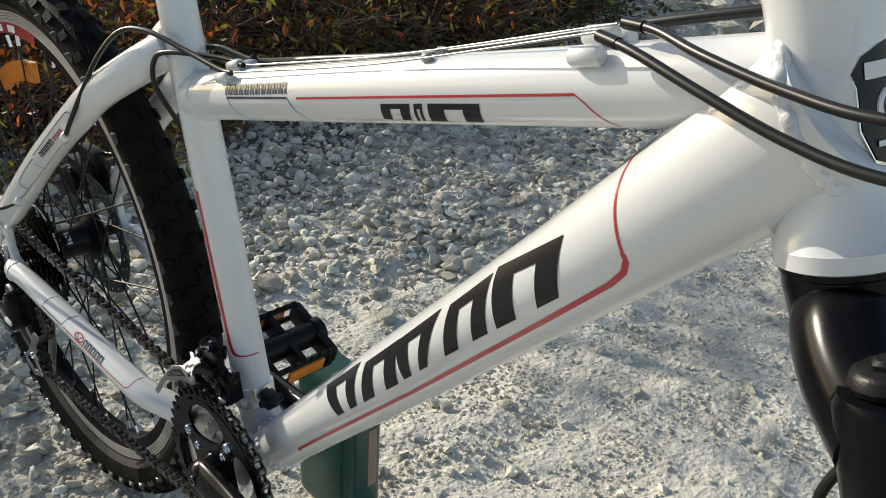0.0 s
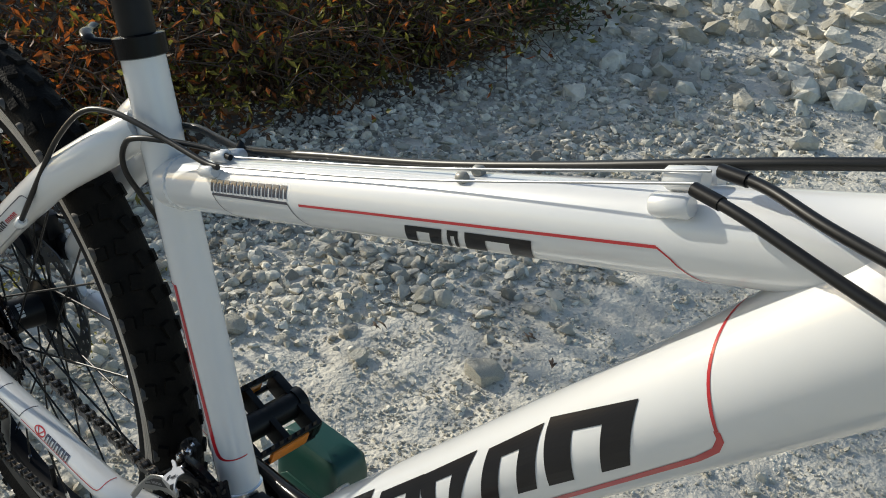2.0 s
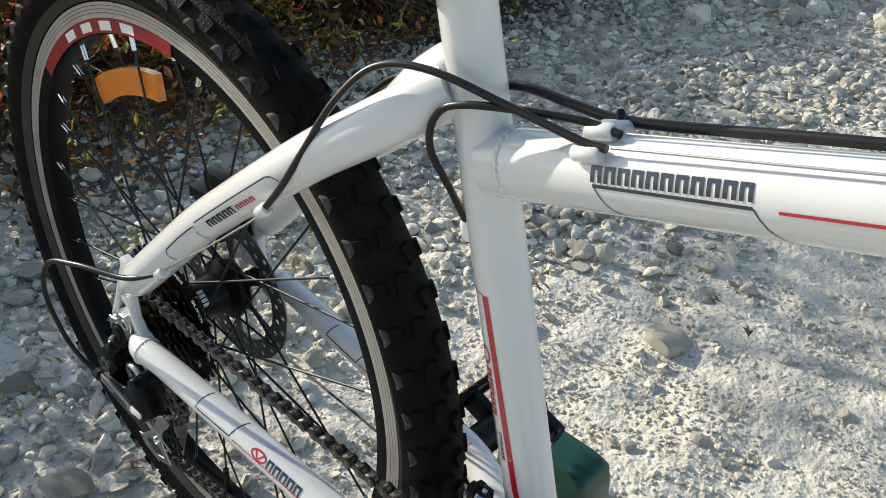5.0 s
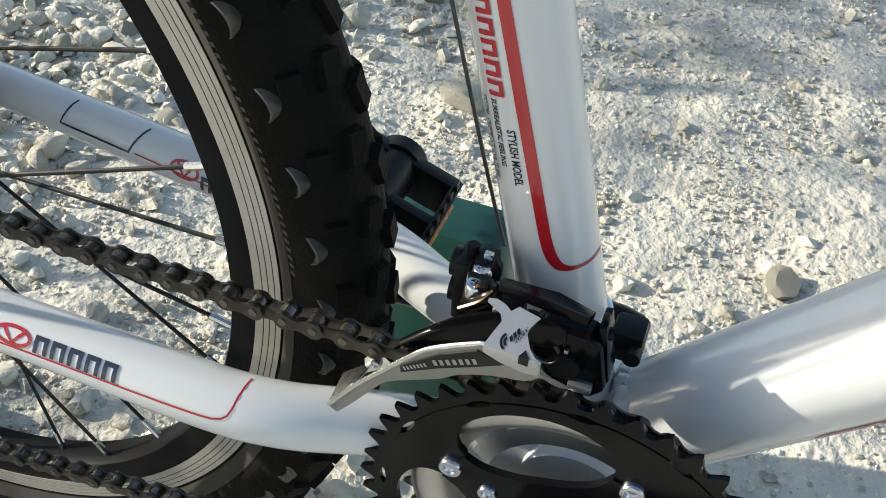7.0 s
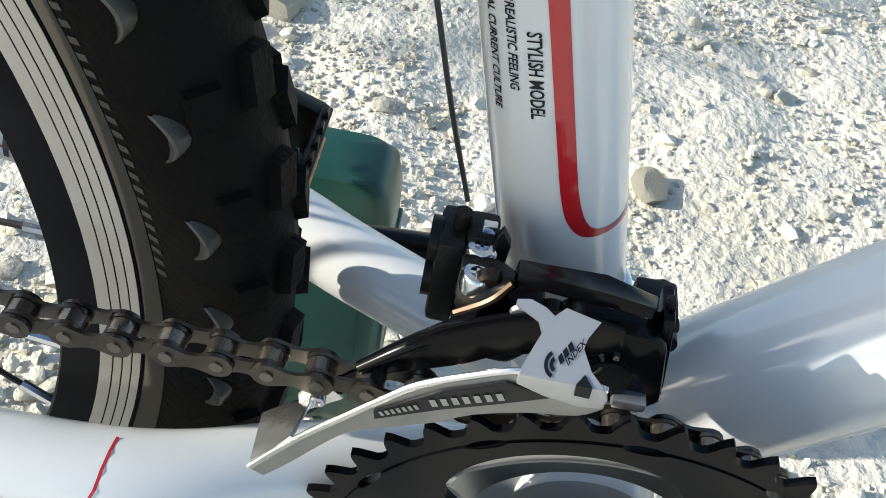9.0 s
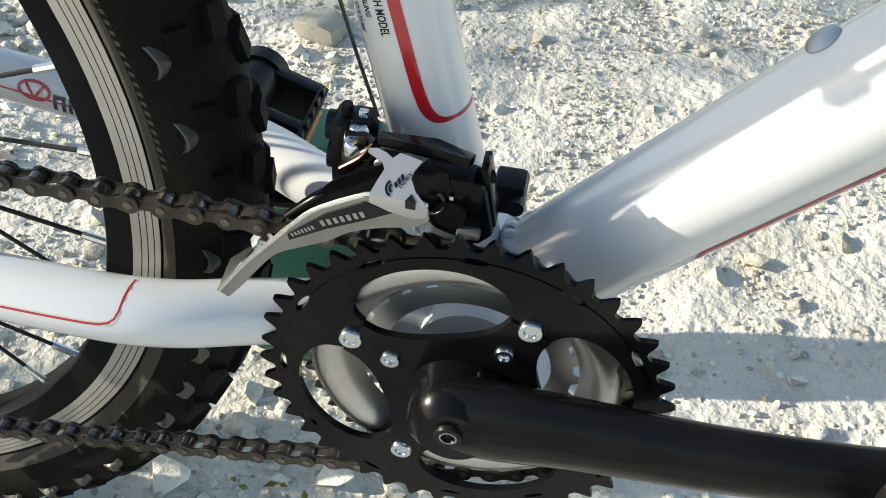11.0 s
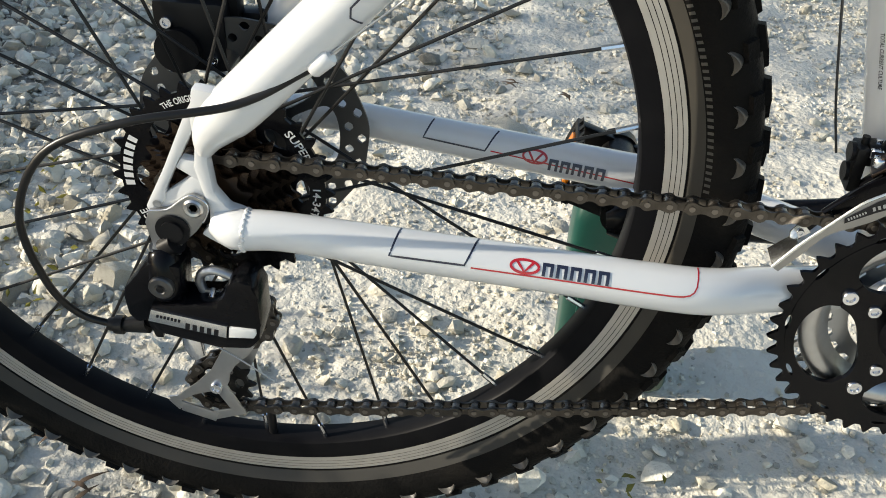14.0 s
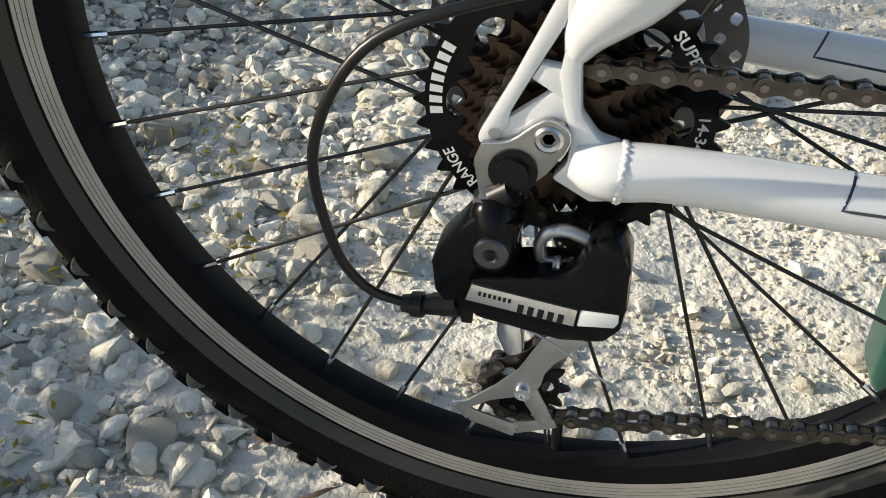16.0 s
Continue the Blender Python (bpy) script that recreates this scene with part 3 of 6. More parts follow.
def ground_cover():
    """Fallen leaves and dry litter under the bushes, and a few green shoots."""
    rng = np.random.default_rng(5)
    for name, label, mat, n, size in (("leaf_litter", "dry brown fallen leaves under the bushes", LEAF_BROWN, 6500, 0.03), ("low_weeds", "low green weeds among the litter", LEAF_GREEN, 2600, 0.03)):
        x = rng.normal(-1.15, 0.34, n)
        y = rng.normal(1.1, 0.85, n)
        keep = x < -0.64 - 0.15 * np.abs(rng.normal(0, 1, n)) - 0.12 * step(0.5, 1.0, y)
        x, y, n = x[keep], y[keep], int(keep.sum())
        z = height(x, y) + rng.uniform(0.004, 0.05, n) * (1.0 if mat is LEAF_BROWN else 1.8)
        v, f = leaf_cloud(rng, np.stack([x, y, z + 0.03], 1), 0.012, n * 2, size)
        tagged(new(name, fast_mesh(name, v, f, mat, smooth=False)), label, "litter" if mat is LEAF_BROWN else "weeds", kind="stuff")
    spots = np.array([(-0.42, 0.28, 0.02), (-0.38, 0.33, 0.02), (-0.30, 0.20, 0.02), (-0.33, -0.08, 0.02), (-0.5, 0.05, 0.02), (0.30, 0.02, 0.015), (-0.56, 0.22, 0.03), (-0.50, 0.36, 0.03), (-0.46, 0.20, 0.02), (-0.62, 0.42, 0.03), (-0.40, 0.42, 0.02), (-0.36, -0.02, 0.02)])
    v, f = leaf_cloud(rng, spots, 0.022, 330, 0.013)
    tagged(new("green_shoots", fast_mesh("green_shoots", v, f, LEAF_GREEN, smooth=False)), "small green shoots between the stones", "weeds", kind="stuff")


ground_cover()


def dry_stalks():
    """Dry brown leaves and stalks lying singly between the stones."""
    rng = np.random.default_rng(41)
    for x, y in ((-0.255, 0.13), (-0.20, 0.02), (-0.15, -0.03), (0.16, 0.78), (0.24, 0.74), (-0.05, 0.62)):
        z = float(height(np.array([x]), np.array([y]))[0]) + 0.022
        geo = []
        for k in range(3):
            a, L = rng.uniform(0, 3.1), rng.uniform(0.010, 0.018)
            d = np.array((math.cos(a), math.sin(a), 0.0)) * L
            c = np.array((x, y, z)) + rng.normal(0, 0.006, 3) * (1, 1, 0.3)
            geo.append(sweep(smooth_path([c - d, c - d * 0.3 + (0, 0, 0.004), c + d * 0.4 + (0, 0, 0.003), c + d], 3), [0.0004, 0.001, 0.0018, 0.0024, 0.0025, 0.0022, 0.0018, 0.001, 0.0007, 0.0004], 6, 0.25))
        tagged(link_mesh("dry_leaf", *join(*geo), BARK), "curled dry brown leaves lying on gravel", "leaf", "dry leaves on the gravel")


dry_stalks()


# ---- green oil bottle under the far pedal ----
def canister():
    root = thing("canister", "dark green plastic oil canister standing on gravel under the pedal", "canister", (0.290, 0.197, 0.0))
    rings = [(-0.004, 0.048, 0.022), (0.004, 0.054, 0.027), (0.012, 0.0555, 0.0285), (0.15, 0.0555, 0.0285), (0.192, 0.0545, 0.0278), (0.210, 0.051, 0.0255), (0.217, 0.043, 0.021), (0.218, 0.020, 0.012)]
    v, f, n = [], [], 40
    for z, hx, hy in rings:
        for k in range(n):
            w = 2 * math.pi * k / n
            c, s = math.cos(w), math.sin(w)
            v.append((hx * math.copysign(abs(c) ** 0.28, c), hy * math.copysign(abs(s) ** 0.28, s), z))
    for i in range(len(rings) - 1):
        for k in range(n):
            j = (k + 1) % n
            f.append((i * n + k, i * n + j, (i + 1) * n + j, (i + 1) * n + k))
    f += [tuple(range(n))[::-1], tuple((len(rings) - 1) * n + k for k in range(n))]
    link_mesh("body", v, f, GREEN, root)
    for side in (-1, 1):
        v, f = prism([(-0.042, 0.03), (0.042, 0.03), (0.042, 0.165), (-0.030, 0.165), (-0.042, 0.155)], side * 0.026, side * 0.0305, 0.0018)
        link_mesh("raised_panel", v, f, GREEN, root)
    v, f = box(0.052, 0.0572, -0.018, 0.018, 0.03, 0.170, 0.0018)
    link_mesh("raised_panel", v, f, GREEN, root)
    v, f = box(0.0560, 0.0580, 0.002, 0.016, 0.06, 0.15, 0.0006)
    link_mesh("paper_label", v, f, material("faded_label", (0.28, 0.20, 0.14), 0.7, vary=0.2), root, "faded brown label")


canister()

# ---- the bicycle ----
HUB, CRANK = (0.0, 0.0, 0.335), (0.430, 0.0, 0.290)
BIKE = thing("bicycle", "white aluminium mountain bike without front wheel, propped on a canister", "bicycle")


def part(name, geo, mat, parent=None, label="", smooth=40):
    return link_mesh(name, geo[0], geo[1], mat, parent or BIKE, label, smooth)


TOP = Tube((0.4, 0, 0.6459), (0.75, 0, 0.7541), 0.0208, 0.022)
DOWN = Tube((0.509, 0, 0.37), (0.817, 0, 0.70), 0.0255, 0.0332, 0.37, 0.0012)
SEAT = Tube((0.4085, 0, 0.36), (0.3356, 0, 0.65), 0.0177, 0.0170)
STAY = Tube((0.05, -0.0735, 0.3331), (0.3, -0.0612, 0.3086), 0.0115, 0.0142)
STAY_FAR = Tube((0.05, 0.0735, 0.3331), (0.3, 0.0612, 0.3086), 0.0115, 0.0142)
UPPER = Tube((0.03, -0.068, 0.4145), (0.119, -0.057, 0.505), 0.0155, 0.0155)



def follow(tube, path, side=1):
    """Lets the places on a tube follow a gently bent path of (x, y, z, radius)."""
    tube.bend = np.array(path)[:, :4] * (1, side, 1, 1)
    tube.skin = 0.0003


top_tube = part("top_tube", TOP.body(-0.055, 0.515, 96), WHITE)
down_tube = part("down_tube", DOWN.body(-0.095, 0.575, 112), WHITE)
seat_tube = part("seat_tube", SEAT.body(-0.055, 0.385, 88), WHITE)
head_low, head_up = np.array((0.916, 0, 0.722)), np.array((-0.325, 0, 0.9457))
head_tube = part("head_tube", sweep([head_low + head_up * h for h in (0, 0.001, 0.009, 0.0095, 0.020, 0.034, 0.045, 0.055, 0.068, 0.082, 0.094, 0.118, 0.135, 0.16)], [0.0304, 0.0319, 0.0319, 0.0313, 0.0275, 0.0232, 0.0228, 0.0232, 0.0244, 0.0252, 0.0258, 0.0270, 0.0285, 0.0292], 56), WHITE)
shell = part("bottom_bracket_shell", turned([(0.0, -0.036), (0.0235, -0.036), (0.0245, -0.034), (0.0245, 0.034), (0.0235, 0.036), (0.0, 0.036)], CRANK, 40), WHITE)


def weld(tube, s, bulge, lean=0.0):
    """A ridged bead round the end of a tube."""
    pts = []
    for k in range(73):
        w = 360 * k / 72
        pts.append(tube.at(s + lean * math.sin(math.radians(w)) + 0.0007 * math.sin(k * 1.9), w, -0.3 * bulge))
    pts = [q for a, b in zip(pts, pts[1:]) for q in (a, (a + b) / 2)] + [pts[-1]]
    return sweep(pts, [bulge * (1 + 0.16 * math.sin(k * 1.15)) for k in range(len(pts))], 10)


part("weld_bead", weld(TOP, -0.037, 0.0018), WELD, top_tube)
part("weld_bead", weld(TOP, 0.512, 0.0034, -0.010), WELD, top_tube)
part("weld_bead", weld(DOWN, 0.566, 0.0040, 0.008), WELD, down_tube)
part("weld_bead", weld(DOWN, -0.078, 0.004), WELD, down_tube)


def pieces(name, geos, mat, parent, label="", smooth=0):
    """Each mesh of a list as a part of its own."""
    for g in geos:
        part(name, g, mat, parent, label, smooth)


def both_sides(name, geo, mat, label=""):
    a = part(name, geo, mat, None, label)
    return a, part(name, mirrored(geo), mat, None, label)


stay_path = smooth_path([(0.008, -0.0712, 0.3345, 0.0085), (0.022, -0.0745, 0.3325, 0.0125), (0.05, -0.0735, 0.3331, 0.0118), (0.12, -0.070, 0.3262, 0.0126), (0.20, -0.066, 0.3184, 0.0133), (0.275, -0.0625, 0.3110, 0.0142), (0.308, -0.057, 0.3075, 0.0143), (0.340, -0.044, 0.3030, 0.0143), (0.380, -0.030, 0.298, 0.014), (0.422, -0.018, 0.292, 0.014)], 5)
follow(STAY, stay_path)
follow(STAY_FAR, stay_path, -1)
chainstay, chainstay_far = both_sides("chainstay", sweep(stay_path, [p[3] for p in stay_path], 80), WHITE)
up_path = smooth_path([(0.0045, -0.0688, 0.380, 0.0050), (0.0090, -0.069, 0.391, 0.0100), (0.017, -0.069, 0.402, 0.0138), (0.03, -0.068, 0.4145, 0.0155), (0.075, -0.0625, 0.4605, 0.0158), (0.119, -0.057, 0.505, 0.0155), (0.165, -0.053, 0.545, 0.0155), (0.205, -0.050, 0.578, 0.016), (0.247, -0.045, 0.612, 0.0162), (0.287, -0.029, 0.642, 0.0168), (0.320, -0.008, 0.668, 0.016)], 6)
follow(UPPER, up_path)
seatstay, seatstay_far = both_sides("seatstay", sweep(up_path, [p[3] for p in up_path], 72), WHITE)
bridge_path = smooth_path([(0.272, 0, 0.640, 0.014), (0.292, 0, 0.656, 0.018), (0.314, 0, 0.676, 0.017), (0.328, 0, 0.694, 0.010)], 5)
part("seatstay_bridge", sweep(bridge_path, [p[3] for p in bridge_path], 24), WHITE)


# dropouts and derailleur hanger
def plate_with_arms(y0, y1):
    spine = prism([(0.0030, 0.4220), (0.0200, 0.4200), (0.0215, 0.4040), (0.0125, 0.3920), (0.0075, 0.3770), (0.0090, 0.3560), (0.0165, 0.3455), (0.0250, 0.3430), (0.0330, 0.3300), (0.0290, 0.3170), (0.0150, 0.3150), (-0.0020, 0.3250), (0.0040, 0.3330), (0.0050, 0.3430), (0.0020, 0.3560), (-0.0012, 0.3720), (0.0008, 0.3860), (0.0000, 0.4020)], y0, y1, 0.0022)
    back = prism([(0.0060, 0.4200), (-0.0030, 0.4050), (-0.0200, 0.3680), (-0.0335, 0.3420), (-0.0330, 0.3385), (-0.0270, 0.3390), (-0.0205, 0.3480), (-0.0200, 0.3540), (-0.0090, 0.3760), (0.0000, 0.3930), (0.0050, 0.4080)], y0 + 0.0006, y1 - 0.0006, 0.0018)
    rung = prism([(-0.0125, 0.3700), (-0.0085, 0.3765), (0.0040, 0.3745), (0.0050, 0.3600), (0.0000, 0.3620), (-0.0050, 0.3655)], y0 + 0.0012, y1 - 0.0012, 0.0015)
    foot = prism([(-0.0300, 0.3400), (-0.0218, 0.3505), (-0.0048, 0.3640), (0.0030, 0.3680), (0.0060, 0.3600), (0.0080, 0.3440), (-0.0060, 0.3400), (-0.0200, 0.3370)], y0 + 0.0018, y1 - 0.0018, 0.0018)
    return join(spine, back, rung, foot)


dropout = part("dropout", plate_with_arms(-0.0735, -0.0640), WHITE)
part("dropout", mirrored(plate_with_arms(-0.0735, -0.0640)), WHITE)
for tube, owner in ((STAY, chainstay), (STAY_FAR, chainstay_far)):
    part("weld_bead", weld(tube, -0.0235, 0.0014), WELD, owner)
hanger_rim = [tuple(q) for q in smooth_path([(-0.0312, 0.3408), (-0.0193, 0.3430), (-0.0102, 0.3505), (-0.0035, 0.3543), (0.0035, 0.3511), (0.0055, 0.3461), (0.0032, 0.3392), (-0.0033, 0.3288), (-0.0120, 0.3200), (-0.0180, 0.3120), (-0.0300, 0.3120), (-0.0330, 0.3220), (-0.0345, 0.3320)], 3)]
hanger = part("derailleur_hanger", prism(hanger_rim, -0.0762, -0.0722, 0.0009), CAGE, dropout, "bare silver hanger plate")
part("hanger_edge", sweep([(x, -0.0762, z) for x, z in hanger_rim[:20]], 0.0005, 6), SILVER, dropout)
bolt_at = (-0.0034, -0.0760, 0.3455)
part("hanger_bolt", join(turned([(0.0034, -0.0012), (0.0050, -0.0018), (0.0062, -0.0008), (0.0062, 0.003)], bolt_at, 24), turned([(0.0, 0.0002), (0.0036, 0.0002), (0.0036, -0.0014)], bolt_at, 24)), BRUSHED, dropout)
part("socket", turned([(0, -0.0002), (0.0028, -0.0002)], bolt_at, 6), BLACK_ALLOY, dropout)
part("eyelet", turned([(0, -0.0008), (0.0026, -0.0008)], (-0.0262, -0.0729, 0.3445), 18), GREY, dropout)

# ---- painted lines and marks ----
part("red_line", join(TOP.line([(0.1275, 0), (0.386, -1)], 0.0016), TOP.line([(0.386, -1), (0.392, -14), (0.405, -62)], 0.0010)), RED, top_tube, smooth=0)
part("dark_line", join(TOP.line([(0.029, 4), (0.1155, 1)], 0.0018), TOP.line([(0.0295, 4), (0.036, -30), (0.046, -60)], 0.0008), TOP.line([(0.1155, 1), (0.121, -26), (0.129, -58)], 0.0008)), NAVY_INK, top_tube, smooth=0)


def arch(tube, ll, lr, hr, hl, stroke=0.3, top=0.74):
    """One plain arch between four corners (along, turn)."""
    lift = tube.skin + 0.0001
    ll, lr, hr, hl = [np.array(q, float) for q in (ll, lr, hr, hl)]
    ml, mr = ll + (hl - ll) * top, lr + (hr - lr) * top
    bar = lambda a, b, k: a + (b - a) * k
    k = stroke
    return welded(join(tube.patch([ll, bar(ll, lr, k), bar(ml, mr, k), ml], lift, 3, 8), tube.patch([bar(lr, ll, k), lr, mr, bar(mr, ml, k)], lift, 3, 8), tube.patch([ml, bar(ml, mr, k), bar(hl, hr, k), hl], lift, 3, 4), tube.patch([bar(ml, mr, k), bar(mr, ml, k), bar(hr, hl, k), bar(hl, hr, k)], lift, 3, 4), tube.patch([bar(mr, ml, k), mr, hr, bar(hr, hl, k)], lift, 3, 4)))


def word_blocks(name, tube, s0, s1, low, high, count, gap, stroke, mat, owner, label):
    """A small wordmark drawn as plain arches, one a letter."""
    pitch = (s1 - s0) / count
    for k in range(count):
        a = s0 + pitch * k
        b = a + pitch * (1 - gap)
        part(name, arch(tube, (a, low), (b, low), (b, high), (a, high), stroke), mat, owner, label, smooth=0)


def wordmark_along(name, tube, cells, mat, owner, label, stroke):
    for cell in cells:
        part(name, arch(tube, *cell, stroke), mat, owner, label, smooth=0)


wordmark_along("model_mark", TOP, [((0.217, -46), (0.244, -49), (0.252, -12), (0.223, -12)), ((0.249, -50), (0.257, -50), (0.264, -12), (0.256, -12)), ((0.262, -51), (0.308, -53), (0.314, -13), (0.269, -12))], BLACK_INK, top_tube, "bold black mark of plain shapes", 0.32)
word_blocks("maker_mark", TOP, 0.028, 0.117, 9, 32, 11, 0.18, 0.34, NAVY_INK, top_tube, "dark mark of plain shapes")
wordmark_along("wordmark", DOWN, [((0.093, -13), (0.128, -14), (0.149, 49), (0.084, 48)), ((0.140, -15), (0.196, -16), (0.216, 41), (0.160, 40)), ((0.206, -15), (0.240, -15), (0.276, 44), (0.212, 40)), ((0.264, -15), (0.316, -16), (0.340, 44), (0.288, 40)), ((0.326, -17), (0.388, -20), (0.413, 31), (0.345, 47))], BLACK_INK, down_tube, "large black mark of plain slanted shapes", 0.33)
part("red_line", join(DOWN.line([(-0.011, -40), (-0.007, -33), (0.05, -34), (0.2, -38), (0.35, -36), (0.425, -34), (0.4385, -30), (0.4455, -22), (0.4475, -14)], 0.0030), DOWN.line([(0.4475, -14), (0.4580, 28), (0.4674, 61), (0.4760, 95)], 0.0019)), RED, down_tube, smooth=0)
part("red_band", join(SEAT.ribbon([(0.1945, 0, 0.0043), (0.145, 3.4, 0.0043), (0.095, 6.8, 0.0043), (0.058, 9.4, 0.0043), (0.0475, 10.8, 0.0043), (0.0405, 14.2, 0.0043), (0.0362, 20.5, 0.0038), (0.0342, 28.5, 0.0028), (0.0331, 40, 0.0018), (0.0325, 60, 0.0013), (0.0325, 100, 0.0012)], 8), SEAT.line([(0.1945, -4), (0.198, -60)], 0.0009)), RED, seat_tube, smooth=0)
word_blocks("wordmark", SEAT, 0.1065, 0.143, -33, -12, 5, 0.18, 0.3, RED, seat_tube, "red mark of plain shapes")
part("emblem", SEAT.line([(0.151 + 0.006 * math.cos(a), -24 + 12 * math.sin(a)) for a in np.linspace(0, 6.283, 25)], 0.0014), RED, seat_tube, smooth=0)
for words, s, turn, tall, long in (("STYLISH MODEL", 0.0940, -16.5, 0.0033, 0.0228), ("SURREALISTIC FEELING", 0.1050, -32.5, 0.0024, 0.0268), ("TOTAL CURRENT CULTURE", 0.1050, -50, 0.0024, 0.0338)):
    part("print", SEAT.writing(words, s, turn, tall, long, reverse=True), BLACK_INK, seat_tube, "small black lettering", smooth=0)
for tube, owner, o in ((STAY, chainstay, 0.0), (STAY_FAR, chainstay_far, 0.003)):
    near = tube is STAY
    lo, hi, mid = (14, 110, 38) if near else (12, 84, 22)
    tb, tt = (20, 54) if near else (-12, 25)
    part("dark_line", tube.line([(0.0674 + o, hi), (0.0650 + o, (lo + hi) / 2), (0.0624 + o, lo), (0.1064 + o, lo + (4 if near else -3)), (0.110 + o, (lo + hi) / 2), (0.1134 + o, hi)], 0.0012), NAVY_INK, owner, smooth=0)
    part("red_line", tube.line([(0.1103 + o, lo), (0.2300 + o, lo + (5 if near else -12)), (0.2352 + o, lo + (6.5 if near else -11)), (0.2390 + o, lo + (11 if near else -7)), (0.2412 + o, lo + (19 if near else 3)), (0.2424 + o, lo + 32), (0.2440 + o, hi)], 0.0009), RED, owner, smooth=0)
    word_blocks("wordmark", tube, 0.1515 + o, 0.1925 + o, tb, tt, 5, 0.2, 0.3, NAVY_INK, owner, "dark mark of plain shapes")
    wide = 17 if near else 20
    part("emblem", join(tube.line([(0.1412 + o + 0.0082 * math.cos(a), mid + wide * math.sin(a)) for a in np.linspace(0, 6.283, 29)], 0.0016), tube.line([(0.136 + o, mid + wide * 0.8), (0.1412 + o, mid - wide * 0.8), (0.1465 + o, mid + wide * 0.8)], 0.0015)), RED, owner, smooth=0)
part("dark_line", join(UPPER.line([(0.136, -66), (0.136, -29), (0.138, -5), (0.110, -5), (0.086, -7), (0.082, -20), (0.083, -50)], 0.0011), UPPER.line([(0.142, 1), (0.200, 3), (0.262, 5), (0.268, 0), (0.272, -12), (0.274, -30)], 0.0011)), NAVY_INK, seatstay, smooth=0)
word_blocks("wordmark", UPPER, 0.158, 0.203, -34, -12, 5, 0.16, 0.34, BLACK_INK, seatstay, "small dark mark of plain shapes")
word_blocks("model_mark", UPPER, 0.206, 0.236, -31, -17, 4, 0.2, 0.34, RED, seatstay, "small red mark of plain shapes")


def on_head(h, turn, lift):
    """A place on the head tube's skin; turn 0 faces the drive side, 90 forward."""
    w = math.radians(turn)
    fwd = np.array((head_up[2], 0, -head_up[0]))
    return head_low + head_up * h + (0.0246 + 0.06 * max(0.0, h - 0.085) + lift) * (math.cos(w) * np.array((0, -1, 0)) + math.sin(w) * fwd)


def head_badge(scale, lift):
    rim = [(h - 0.013, t) for h, t in ((0.054, 90), (0.059, 60), (0.073, 46), (0.092, 44), (0.098, 38), (0.105, 48), (0.109, 66), (0.112, 90), (0.109, 114), (0.105, 132), (0.098, 142), (0.092, 136), (0.073, 134), (0.059, 120))]
    mid = (0.072, 90)
    rows = [[(mid[0] + (h - mid[0]) * scale * k / 6, mid[1] + (t - mid[1]) * scale * k / 6) for h, t in rim] for k in range(1, 7)]
    verts = [on_head(mid[0], mid[1], lift)] + [on_head(h, t, lift) for row in rows for h, t in row]
    n, faces = len(rim), []
    for i in range(n):
        faces.append((0, 1 + i, 1 + (i + 1) % n))
        for k in range(5):
            a = 1 + k * n
            faces.append((a + i, a + n + i, a + n + (i + 1) % n, a + (i + 1) % n))
    return verts, faces


badge = part("head_badge", head_badge(1.0, 0.0006), CHROME, head_tube, "black and silver shield badge")
part("badge_field", head_badge(0.955, 0.0012), BLACK_INK, head_tube)


def head_bar(h0, h1, t0, t1, lift=0.0018):
    v = [on_head(h, t, lift) for t in np.linspace(t0, t1, 9) for h in (h0, h1)]
    return v, [(2 * i, 2 * i + 1, 2 * i + 3, 2 * i + 2) for i in range(8)]


part("badge_bar", head_bar(0.0815, 0.0885, 52, 128), PALE_INK, head_tube)
part("badge_bar", head_bar(0.053, 0.0555, 62, 118), PALE_INK, head_tube)
part("badge_emblem", sweep([on_head(0.069 + 0.009 * math.cos(a), 88 + 22 * math.sin(a), 0.001) for a in np.linspace(0.5, 5.6, 25)], 0.0016, 6), PALE_INK, head_tube)

# ---- fork, with no wheel in it ----
fork = part("fork_steerer", sweep([head_low + head_up * h for h in (-0.042, -0.038, -0.030, -0.010, -0.004, -0.003, 0.0)], [0.010, 0.020, 0.0265, 0.0290, 0.0290, 0.0300, 0.0300], 40), BLACK_PAINT)
crown_path = smooth_path([(0.926, -0.004, 0.700, 0.024), (0.932, -0.020, 0.698, 0.024), (0.948, -0.040, 0.690, 0.0225), (0.974, -0.060, 0.682, 0.0225)], 5)
for geo in (sweep(crown_path, [p[3] for p in crown_path], 24),):
    part("fork_crown", geo, BLACK_PAINT)
    part("fork_crown", mirrored(geo), BLACK_PAINT)
leg_top, leg_dir = np.array((0.968, -0.060, 0.706)), np.array((0.325, 0, -0.9457))
leg = sweep([leg_top + leg_dir * h for h in (0.0, 0.004, 0.03, 0.05, 0.07, 0.10, 0.105, 0.11, 0.40)], [0.020, 0.0225, 0.0225, 0.0215, 0.0205, 0.0200, 0.0200, 0.0235, 0.0215], 28)
knob = [leg_top - leg_dir * 0.001, leg_top - leg_dir * 0.004, leg_top - leg_dir * 0.008, leg_top - leg_dir * 0.010]
for side, flip in ((0, lambda g: g), (1, mirrored)):
    part("fork_leg", flip(leg), BLACK_PAINT)
    part("preload_knob", flip(sweep(knob, [0.015, 0.0165, 0.015, 0.012], 12)), PLASTIC)
    part("adjuster_dial", flip(sweep([leg_top - leg_dir * h for h in (0.009, 0.012, 0.0135)], [0.0075, 0.0075, 0.0055], 6)), BLACK_ALLOY)

